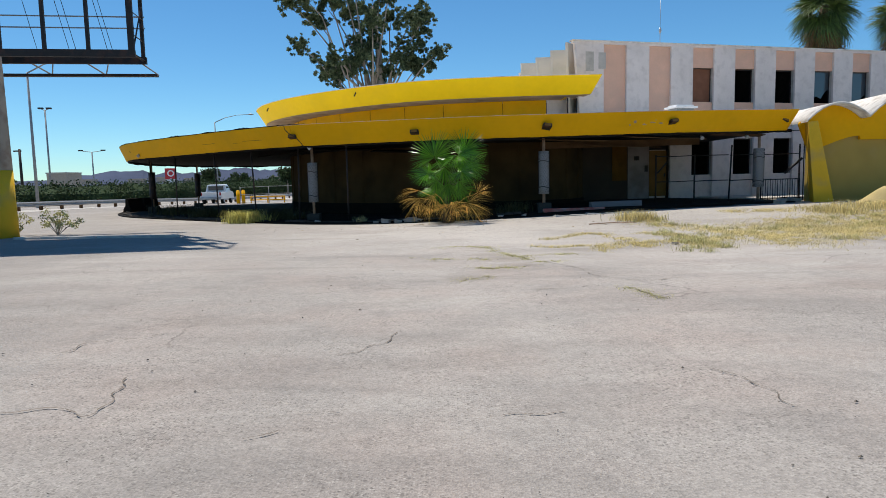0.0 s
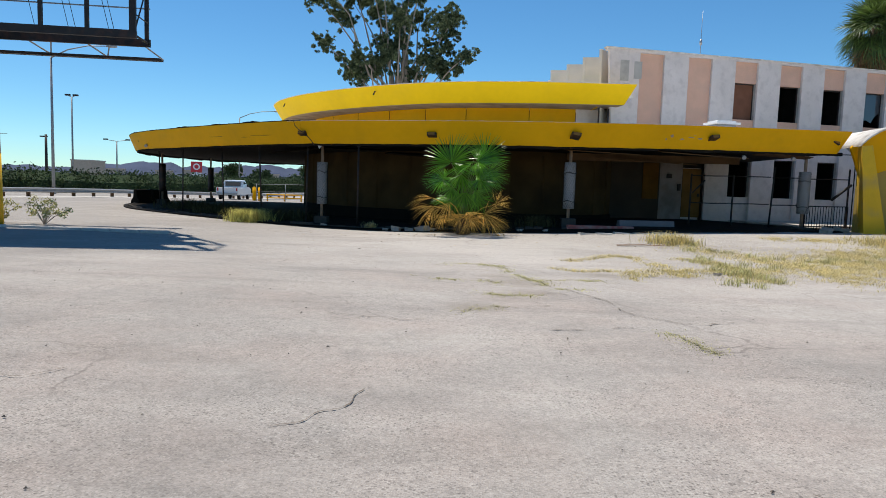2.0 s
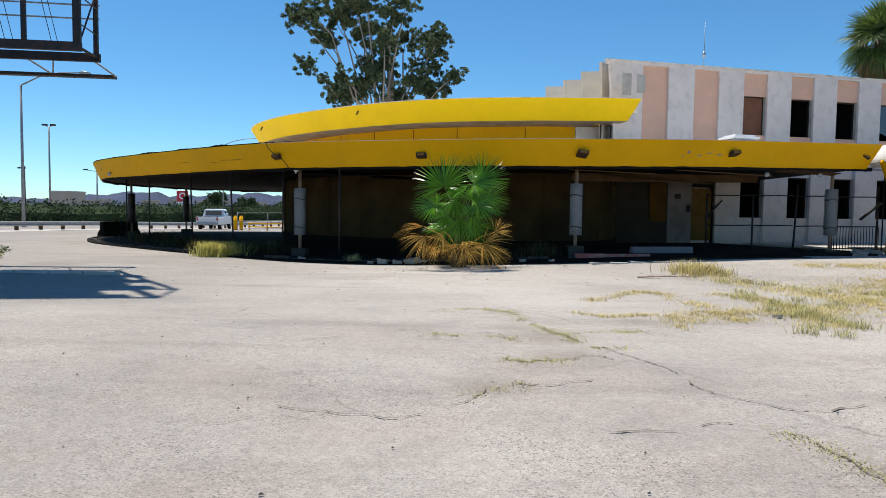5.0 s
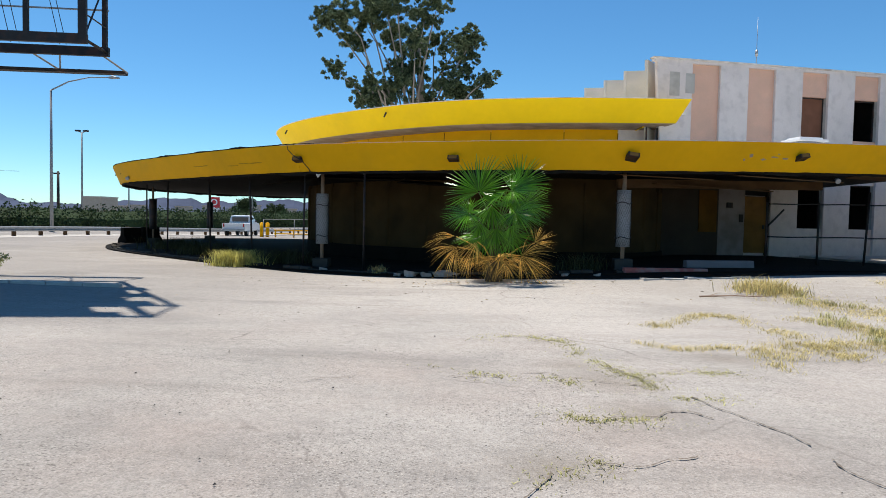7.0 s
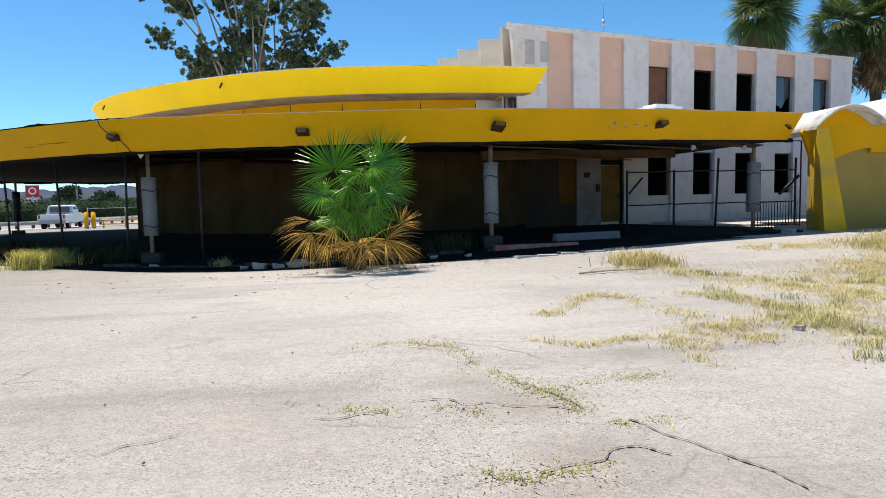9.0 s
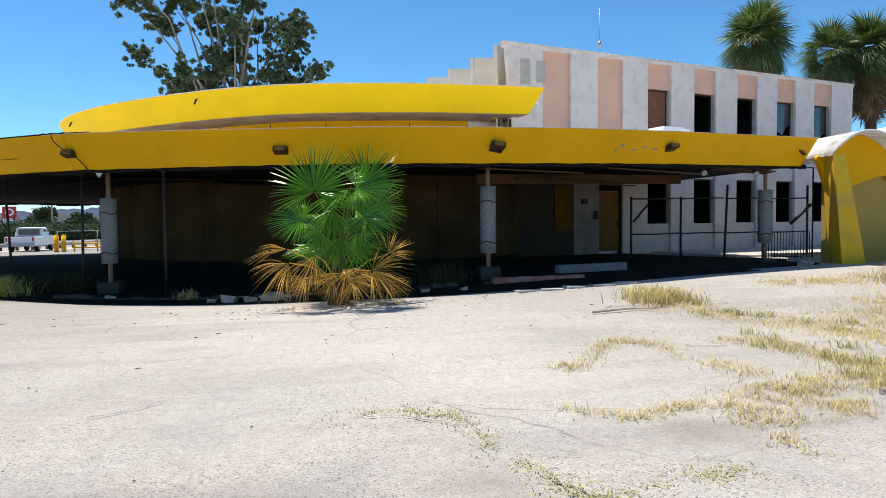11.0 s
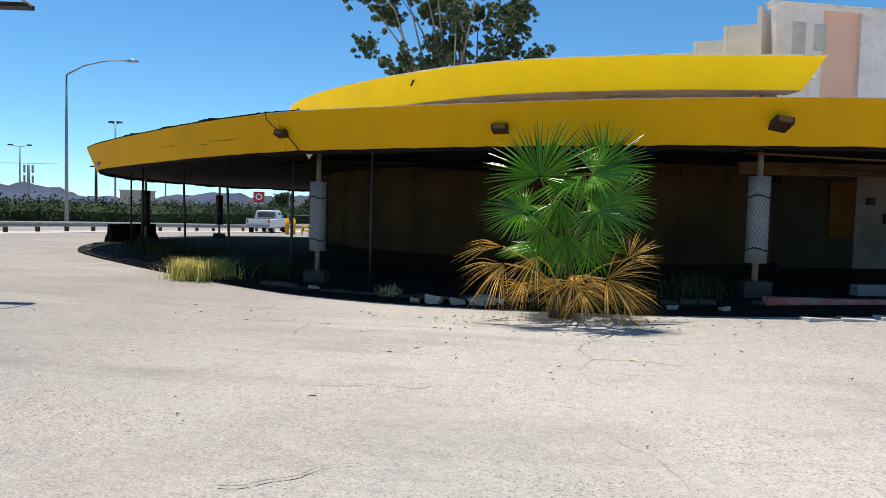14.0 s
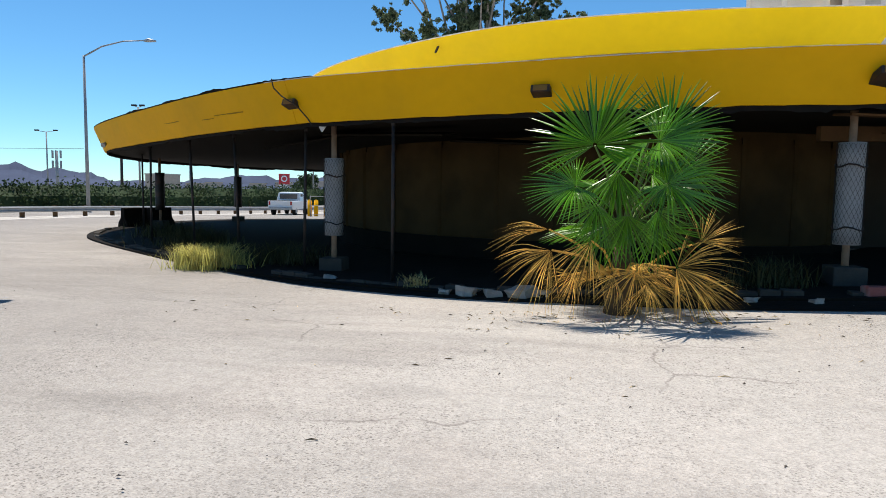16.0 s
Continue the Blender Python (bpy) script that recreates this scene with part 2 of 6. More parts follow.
def ground_material():
    """Pale, worn chip-seal: stone chips, broad pale and pinkish areas, tar patches, and a net of fine cracks."""
    m = bpy.data.materials.new("worn_pale_chip_seal")
    m.use_nodes = True
    n, l = m.node_tree.nodes, m.node_tree.links
    b = n["Principled BSDF"]
    b.inputs["Roughness"].default_value = 0.92
    b.inputs["Specular IOR Level"].default_value = 0.2
    co = n.new("ShaderNodeTexCoord").outputs["Object"]

    def noise_at(s, detail=6.0, rough=0.55):
        t = n.new("ShaderNodeTexNoise")
        t.inputs["Scale"].default_value, t.inputs["Detail"].default_value, t.inputs["Roughness"].default_value = s, detail, rough
        l.new(co, t.inputs["Vector"])
        return t

    def remap(sock, a, c, lo=0.0, hi=1.0):
        r = n.new("ShaderNodeMapRange")
        for key, v in (("From Min", a), ("From Max", c), ("To Min", lo), ("To Max", hi)):
            r.inputs[key].default_value = v
        l.new(sock, r.inputs["Value"])
        return r.outputs[0]

    def blend(fac, a, bb, kind="MIX"):
        x = n.new("ShaderNodeMix")
        x.data_type = "RGBA"
        x.blend_type = kind
        if isinstance(fac, float):
            x.inputs["Factor"].default_value = fac
        else:
            l.new(fac, x.inputs["Factor"])
        for key, v in (("A", a), ("B", bb)):
            if isinstance(v, tuple):
                x.inputs[key].default_value = (*v, 1)
            else:
                l.new(v, x.inputs[key])
        return x.outputs["Result"]

    c = blend(remap(noise_at(0.22).outputs["Fac"], 0.35, 0.65), (0.298, 0.273, 0.249), (0.385, 0.357, 0.326))
    c = blend(remap(noise_at(0.55, 8).outputs["Fac"], 0.42, 0.68, 0, 0.75), c, (0.352, 0.296, 0.262))
    c = blend(remap(noise_at(1.3, 9, 0.65).outputs["Fac"], 0.50, 0.72, 0, 0.55), c, (0.225, 0.208, 0.193))
    # paler towards the building, greyer to the west, both with noisy edges
    xyz = n.new("ShaderNodeSeparateXYZ")
    l.new(co, xyz.inputs[0])

    def shifted(sock, s, amount):
        k = n.new("ShaderNodeMath")
        k.operation = "MULTIPLY_ADD"
        k.inputs[1].default_value = amount
        l.new(noise_at(s, 6).outputs["Fac"], k.inputs[0])
        l.new(sock, k.inputs[2])
        return k.outputs[0]

    c = blend(remap(shifted(xyz.outputs["Y"], 0.35, 9.0), 13.0, 22.0, 0, 0.7), c, (0.44, 0.41, 0.372))
    c = blend(remap(shifted(xyz.outputs["X"], 0.3, 6.0), 0.5, -5.5, 0, 0.8), c, (0.262, 0.241, 0.220))
    # scuffs and tyre streaks across the lot
    for turn, sx, sy, lo, hi, tone, amount in ((62, 0.30, 0.75, 0.50, 0.74, (0.18, 0.167, 0.155), 0.42), (-58, 0.30, 0.7, 0.52, 0.74, (0.41, 0.38, 0.345), 0.5), (80, 0.2, 1.3, 0.55, 0.75, (0.21, 0.187, 0.165), 0.35)):
        mp = n.new("ShaderNodeMapping")
        mp.inputs["Rotation"].default_value = (0, 0, radians(turn))
        mp.inputs["Scale"].default_value = (sx, sy, 1)
        l.new(co, mp.inputs["Vector"])
        t = n.new("ShaderNodeTexNoise")
        t.inputs["Scale"].default_value, t.inputs["Detail"].default_value, t.inputs["Distortion"].default_value = 1.0, 7.0, 0.9
        l.new(mp.outputs[0], t.inputs["Vector"])
        c = blend(remap(t.outputs["Fac"], lo, hi, 0, amount), c, tone)
    chips = n.new("ShaderNodeTexVoronoi")
    chips.inputs["Scale"].default_value = 75
    l.new(co, chips.inputs["Vector"])
    grey = n.new("ShaderNodeSeparateColor")
    l.new(chips.outputs["Color"], grey.inputs[0])
    c = blend(1.0, c, remap(grey.outputs[0], 0, 1, 0.84, 1.16), "MULTIPLY")
    # single dark and pale stones in the binder, thick in some places and worn off in others
    worn = remap(noise_at(0.7, 5).outputs["Fac"], 0.38, 0.62, 0.25, 1.0)
    for scale, cut, tone in ((44, 0.82, (0.08, 0.071, 0.065)), (78, 0.72, (0.13, 0.117, 0.108)), (60, 0.80, (0.48, 0.45, 0.41))):
        v = n.new("ShaderNodeTexVoronoi")
        v.inputs["Scale"].default_value = scale
        l.new(co, v.inputs["Vector"])
        sc = n.new("ShaderNodeSeparateColor")
        l.new(v.outputs["Color"], sc.inputs[0])
        k = n.new("ShaderNodeMath")
        k.operation = "MULTIPLY"
        l.new(remap(sc.outputs[0], cut, cut + 0.02), k.inputs[0])
        l.new(remap(v.outputs["Distance"], 0.34, 0.55, 0.62, 0), k.inputs[1])
        k2 = n.new("ShaderNodeMath")
        k2.operation = "MULTIPLY"
        l.new(k.outputs[0], k2.inputs[0])
        l.new(worn, k2.inputs[1])
        c = blend(k2.outputs[0], c, tone)
    c = blend(1.0, c, remap(noise_at(9, 4).outputs["Fac"], 0.3, 0.7, 0.92, 1.08), "MULTIPLY")
    c = blend(1.0, c, remap(noise_at(0.09, 4).outputs["Fac"], 0.35, 0.65, 0.86, 1.12), "MULTIPLY")
    # brown dirt washed into the hollows between the cracks
    for x, y, r in ((1.1, 12.95, 0.42), (1.4, 12.2, 0.55), (1.5, 11.25, 0.40), (0.6, 9.8, 0.45), (3.0, 13.6, 0.5)):
        off = n.new("ShaderNodeVectorMath")
        off.operation = "DISTANCE"
        off.inputs[1].default_value = (x, y, 0)
        l.new(co, off.inputs[0])
        c = blend(remap(shifted(off.outputs["Value"], 3.0, 0.5), r + 0.32, 0.22, 0, 0.5), c, (0.185, 0.152, 0.118))
    # fine crack net, broken up
    warp = n.new("ShaderNodeMix")
    warp.data_type = "RGBA"
    warp.blend_type = "ADD"
    warp.inputs["Factor"].default_value = 0.55
    l.new(co, warp.inputs["A"])
    l.new(noise_at(1.1, 8).outputs["Color"], warp.inputs["B"])
    net = n.new("ShaderNodeTexVoronoi")
    net.feature = "DISTANCE_TO_EDGE"
    net.inputs["Scale"].default_value = 0.33
    l.new(warp.outputs["Result"], net.inputs["Vector"])
    line = remap(net.outputs["Distance"], 0.0, 0.006, 1, 0)
    gate = remap(noise_at(0.4, 3).outputs["Fac"], 0.5, 0.62)
    both = n.new("ShaderNodeMath")
    both.operation = "MULTIPLY"
    l.new(line, both.inputs[0])
    l.new(gate, both.inputs[1])
    c = blend(remap(both.outputs[0], 0, 1, 0, 0.6), c, (0.12, 0.10, 0.09))
    l.new(c, b.inputs["Base Color"])
    bp = n.new("ShaderNodeBump")
    bp.inputs["Strength"].default_value = 0.5
    bp.inputs["Distance"].default_value = 0.012
    l.new(chips.outputs["Distance"], bp.inputs["Height"])
    l.new(bp.outputs[0], b.inputs["Normal"])
    return m


GROUND = ground_material()


# ---- helpers of this scene ----
def smooth(a, b, x):
    t = min(1.0, max(0.0, (x - a) / (b - a)))
    return t * t * (3 - 2 * t)


def ground_z(x, y):
    """The lot is level, climbs a little to the building's east part, and sinks towards the far road."""
    up = 0.36 * smooth(-3.5, 6.0, x) * smooth(17.5, 24.0, y)
    down = -0.55 * smooth(40.0, 80.0, y) * smooth(8.0, -12.0, x)
    return up + down


def link(name, bm, mat, parent=None, label="", bevel=0.0):
    me = bpy.data.meshes.new(name)
    bm.to_mesh(me)
    bm.free()
    me.materials.append(mat)
    ob = new(name, me)
    if parent:
        ob.parent = parent
    if label:
        ob["label"] = label
    if bevel:
        md = ob.modifiers.new("edge", "BEVEL")
        md.width, md.segments, md.limit_method = bevel, 2, "ANGLE"
    return ob


def part(name, bm, mat, parent, label="", bevel=0.0):
    return link(name, bm, mat, parent, label, bevel)


def thing(name, label, category, group="", kind="", at=(0, 0, 0), rz=0.0):
    ob = new(name)
    ob.empty_display_size = 0.2
    ob.matrix_world = pose(*at, 0, 0, rz)
    return tagged(ob, label, category, group, kind)


def add_box(bm, lo, hi, m=None):
    vs = [bm.verts.new((x, y, z)) for z in (lo[2], hi[2]) for y in (lo[1], hi[1]) for x in (lo[0], hi[0])]
    for f in ((0, 2, 3, 1), (4, 5, 7, 6), (0, 1, 5, 4), (2, 6, 7, 3), (0, 4, 6, 2), (1, 3, 7, 5)):
        bm.faces.new([vs[i] for i in f])
    if m:
        for v in vs:
            v.co = m @ v.co
    return vs


def box(lo, hi, m=None):
    bm = bmesh.new()
    add_box(bm, lo, hi, m)
    return bm


def add_tube(bm, points, radii, sides=8, cap=True):
    """A tube along points; radii: one number or one for each point."""
    points = [Vector(p) for p in points]
    if not isinstance(radii, (list, tuple)):
        radii = [radii] * len(points)
    rings = []
    for i, p in enumerate(points):
        d = (points[min(i + 1, len(points) - 1)] - points[max(i - 1, 0)]).normalized()
        a = d.cross(Vector((0, 0, 1)) if abs(d.z) < 0.9 else Vector((0, 1, 0))).normalized()
        b = d.cross(a)
        rings.append([bm.verts.new(p + radii[i] * (a * math.cos(2 * math.pi * k / sides) + b * math.sin(2 * math.pi * k / sides))) for k in range(sides)])
    for r, s in zip(rings, rings[1:]):
        for k in range(sides):
            f = bm.faces.new((r[k], r[(k + 1) % sides], s[(k + 1) % sides], s[k]))
            f.smooth = sides > 5
    if cap:
        bm.faces.new(rings[0][::-1])
        bm.faces.new(rings[-1])


def tube(points, radii, sides=8):
    bm = bmesh.new()
    add_tube(bm, points, radii, sides)
    return bm


def spline(points, per=8):
    """A Catmull-Rom line through points of any size."""
    pts = [np.array(p, float) for p in points]
    pts = [2 * pts[0] - pts[1]] + pts + [2 * pts[-1] - pts[-2]]
    out = []
    for i in range(1, len(pts) - 2):
        a, b, c, d = pts[i - 1:i + 3]
        for k in range(per):
            t = k / per
            out.append(0.5 * (2 * b + (c - a) * t + (2 * a - 5 * b + 4 * c - d) * t * t + (3 * b - a - 3 * c + d) * t ** 3))
    out.append(pts[-2])
    return out


def inward(line, dist):
    """The plan line moved sideways, to the building's side."""
    out = []
    for i, p in enumerate(line):
        d = line[min(i + 1, len(line) - 1)][:2] - line[max(i - 1, 0)][:2]
        d = d / np.linalg.norm(d)
        q = p.copy()
        q[:2] += dist * np.array((d[1], -d[0]))
        out.append(q)
    return out


def band(lo, hi, thick):
    """A slab between two lines of places (lower and upper edge), thickened to the building's side."""
    bm = bmesh.new()
    lo2 = [Vector(p) for p in inward([np.array(p) for p in lo], thick)]
    hi2 = [Vector(p) for p in inward([np.array(p) for p in hi], thick)]
    cols = [[bm.verts.new(v) for v in (Vector(a), Vector(b), c, d)] for a, b, c, d in zip(lo, hi, hi2, lo2)]
    for c, e in zip(cols, cols[1:]):
        for k in range(4):
            f = bm.faces.new((c[k], e[k], e[(k + 1) % 4], c[(k + 1) % 4]))
            f.smooth = False
    bm.faces.new(cols[0])
    bm.faces.new(cols[-1][::-1])
    bmesh.ops.recalc_face_normals(bm, faces=bm.faces)
    return bm


def sheet(outline, z_of, thick):
    """A flat polygon of plan points with thickness below."""
    bm = bmesh.new()
    top = [bm.verts.new((p[0], p[1], z_of(p))) for p in outline]
    bot = [bm.verts.new((p[0], p[1], z_of(p) - thick)) for p in outline]
    faces = [bm.faces.new(top), bm.faces.new(bot[::-1])]
    k = len(top)
    for i in range(k):
        bm.faces.new((top[i], bot[i], bot[(i + 1) % k], top[(i + 1) % k]))
    bmesh.ops.triangulate(bm, faces=faces)
    bmesh.ops.recalc_face_normals(bm, faces=bm.faces)
    return bm


def from_arrays(name, verts, faces, mat, parent=None, label=""):
    me = bpy.data.meshes.new(name)
    me.from_pydata(verts, [], faces)
    me.materials.append(mat)
    ob = new(name, me)
    if parent:
        ob.parent = parent
    if label:
        ob["label"] = label
    return ob


# ---- ground, road, distance ----
def make_ground():
    xs = sorted(set(list(np.arange(-40, 40.1, 1.0)) + [-3000, -1200, -500, -250, -120, -70, -55, 55, 90, 180, 500, 1200, 3000]))
    ys = sorted(set(list(np.arange(-12, 62.1, 1.0)) + [-900, -200, -60, -25, 70, 80, 95, 120, 160, 250, 450, 900, 1800, 3600]))
    verts = [(x, y, ground_z(x, y) + 0.012 * noise.noise((x * 0.3, y * 0.3, 0.0))) for y in ys for x in xs]
    w = len(xs)
    faces = [(j * w + i, j * w + i + 1, (j + 1) * w + i + 1, (j + 1) * w + i) for j in range(len(ys) - 1) for i in range(w - 1)]
    ob = from_arrays("ground", verts, faces, GROUND)
    for p in ob.data.polygons:
        p.use_smooth = True
    return tagged(ob, "pale worn chip-seal car park with stains and cracks", "ground", kind="structure")


make_ground()


def rail_line(s):
    """The line of the road's guard rail, s metres along it."""
    x = -31.5 + 0.12 * s + 0.0006 * s * s
    return Vector((x, 20 + s, ground_z(x, 20 + s) - 0.12))


def make_road():
    bm = bmesh.new()
    rows = []
    for s in range(-60, 260, 8):
        p = rail_line(s)
        rows.append([bm.verts.new((p.x + off, p.y, p.z + 0.03)) for off in (-26.0, -1.2)])
    for a, b in zip(rows, rows[1:]):
        bm.faces.new((a[0], a[1], b[1], b[0]))
    tagged(link("road", bm, ASPHALT), "grey asphalt highway beyond the guard rail", "road", kind="structure")
    bm = bmesh.new()
    rows = []
    for s in range(-60, 260, 8):
        p = rail_line(s)
        rows.append([bm.verts.new((p.x + off, p.y, p.z + h)) for off, h in ((-1.0, 0.02), (-1.0, 0.16), (1.6, 0.14), (1.6, 0.01))])
    for a, b in zip(rows, rows[1:]):
        for k in range(3):
            bm.faces.new((a[k], b[k], b[k + 1], a[k + 1]))
    bmesh.ops.recalc_face_normals(bm, faces=bm.faces)
    tagged(link("kerb", bm, CONCRETE), "pale concrete verge strip along the highway", "kerb", kind="structure")


make_road()


def make_guard_rail():
    g = thing("guard_rail", "galvanised W-beam highway guard rail on posts", "guard rail")
    prof = [(0.0, 0.42), (0.07, 0.48), (0.0, 0.55), (0.0, 0.60), (0.07, 0.66), (0.0, 0.73)]
    bm = bmesh.new()
    rows = []
    for s in range(-44, 204, 4):
        p = rail_line(s)
        rows.append([bm.verts.new((p.x + a, p.y, p.z + h)) for a, h in prof] + [bm.verts.new((p.x + a - 0.02, p.y, p.z + h)) for a, h in prof[::-1]])
    for a, b in zip(rows, rows[1:]):
        for k in range(len(a)):
            bm.faces.new((a[k], b[k], b[(k + 1) % len(a)], a[(k + 1) % len(a)]))
    bmesh.ops.recalc_face_normals(bm, faces=bm.faces)
    part("beam", bm, GREY_METAL, g, "galvanised corrugated beam")
    me = None
    for s in range(-40, 130, 2):
        p = rail_line(s)
        if me is None:
            ob = part("post", box((-0.22, -0.08, -0.15), (-0.03, 0.08, 0.76)), TIMBER, g, "dark wooden post")
            me = ob.data
        else:
            ob = new("post", me)
            ob.parent = g
        ob.location = p


make_guard_rail()


def leaf_cloud(centres, count, size, rng, flat=0.6):
    """Verts and faces of many small leaf quads scattered in soft-edged clumps; centres: x, y, z, radius."""
    c = np.array(centres, float)
    vol = c[:, 3] ** 2
    pick = rng.choice(len(c), count, p=vol / vol.sum())
    d = rng.normal(size=(count, 3))
    d /= np.linalg.norm(d, axis=1)[:, None]
    r = rng.random(count) ** 0.45 * (0.75 + 0.4 * rng.random(count))
    pos = c[pick, :3] + d * (r * c[pick, 3])[:, None] * np.array((1, 1, 0.8))
    a = rng.normal(size=(count, 3))
    a /= np.linalg.norm(a, axis=1)[:, None]
    b = np.cross(a, rng.normal(size=(count, 3)))
    b /= np.linalg.norm(b, axis=1)[:, None]
    s = size * (0.6 + 0.8 * rng.random(count))[:, None]
    quad = np.stack((pos - a * s, pos + b * s * flat, pos + a * s, pos - b * s * flat), axis=1).reshape(-1, 3)
    faces = np.arange(count * 4).reshape(-1, 4)
    return quad.tolist(), faces.tolist()


def make_hedge():
    rng = np.random.default_rng(3)
    centres = []
    for s in np.arange(-30, 240, 1.1):
        p = rail_line(s)
        back = 22 - 0.02 * s
        for k in range(2):
            h = 2.6 + 0.9 * noise.noise((s * 0.11, k * 3.0, 0.0)) + 0.5 * rng.random() + 0.006 * max(0, s)
            centres.append((p.x - back - 2.2 * k + rng.normal() * 0.5, p.y + rng.normal() * 0.5, p.z + h * 0.42, h * 0.6))
            centres.append((p.x - back - 2.2 * k + rng.normal() * 0.5 + 0.8, p.y + 0.5, p.z + 0.5, 0.8))
    bm = bmesh.new()
    rows = []
    for s in np.arange(-30, 240, 2.0):
        p = rail_line(s)
        x = p.x - 22 + 0.02 * s
        h = 1.95 + 0.5 * noise.noise((s * 0.11, 0.0, 0.0)) + 0.3 * noise.noise((s * 0.7, 5.0, 0.0)) + 0.006 * max(0, s)
        rows.append([bm.verts.new(q) for q in ((x + 1.1, p.y, p.z - 0.2), (x + 0.9, p.y, p.z + h * 0.6), (x - 0.6, p.y, p.z + h), (x - 3.0, p.y, p.z + h * 0.8), (x - 3.4, p.y, p.z - 0.2))])
    for a, b in zip(rows, rows[1:]):
        for k in range(4):
            bm.faces.new((a[k], a[k + 1], b[k + 1], b[k]))
    tagged(link("hedge_core", bm, HEDGE), "dense dark inside of the oleander hedge", "hedge", kind="stuff")
    v, f = leaf_cloud(centres, 150000, 0.145, rng, 0.6)
    tagged(from_arrays("roadside_hedge", v, f, HEDGE), "long dark green oleander hedge beside the highway", "hedge", kind="stuff")


make_hedge()


def make_hills():
    for name, dist, seed, height, base in (("hills_near", 2100.0, 1.7, 52.0, 14.0), ("hills_far", 2900.0, 8.2, 85.0, 22.0)):
        bm = bmesh.new()
        cols = []
        for i in range(361):
            a = radians(-78 + i * 0.4)
            n1 = noise.noise((a * 6, seed, 0.0)) + 0.5 * noise.noise((a * 17, seed, 3.0)) + 0.25 * noise.noise((a * 50, seed, 5.0)) + 0.12 * noise.noise((a * 130, seed, 6.0))
            h = max(6.0, base + height * (0.30 + 0.7 * n1))
            x, y = dist * math.sin(a), dist * math.cos(a)
            cols.append([bm.verts.new((x * k, y * k, z)) for k, z in ((0.93, -6.0), (0.97, h * 0.55), (1.0, h), (1.1, -6.0))])
        for a, b in zip(cols, cols[1:]):
            for k in range(3):
                bm.faces.new((a[k], b[k], b[k + 1], a[k + 1]))
        tagged(link(name, bm, HILL), "desert hills on the horizon, blue-grey haze put into their colour", "hills", kind="structure")


make_hills()

# ---- the round diner: canopy, walls, upper roof ----
# plan of the canopy's top edge, from its east end round the front to the back: x, y, lower and upper height
CANOPY = [(13.97, 25.9, 3.17, 3.96), (11.3, 25.05, 3.12, 3.9), (8.62, 24.2, 3.07, 3.84), (6.1, 23.35, 3.0, 3.76), (3.74, 22.93, 2.95, 3.70), (1.4, 23.0, 2.94, 3.68), (-0.88, 23.42, 2.93, 3.67), (-3.2, 24.0, 2.91, 3.67),
          (-5.6, 24.85, 2.90, 3.67), (-8.0, 26.3, 2.88, 3.65), (-10.4, 28.15, 2.86, 3.63), (-13.35, 30.6, 2.84, 3.6), (-15.8, 33.1, 2.84, 3.57), (-17.65, 36.5, 2.84, 3.55), (-18.6, 40.5, 2.84, 3.55), (-18.7, 44.5, 2.84, 3.55),
          (-17.5, 48.5, 2.84, 3.55), (-14.5, 51.5, 2.84, 3.55), (-10.0, 53.0, 2.84, 3.55)]
canopy_line = spline(CANOPY, 8)
canopy = thing("entrance_canopy", "wide yellow flat canopy with a flared fascia round the derelict diner", "canopy", kind="structure")


def ragged(i, amount, seed):
    return amount * noise.noise((i * 0.83, seed, 0.0)) + 0.5 * amount * noise.noise((i * 2.9, seed, 1.0))


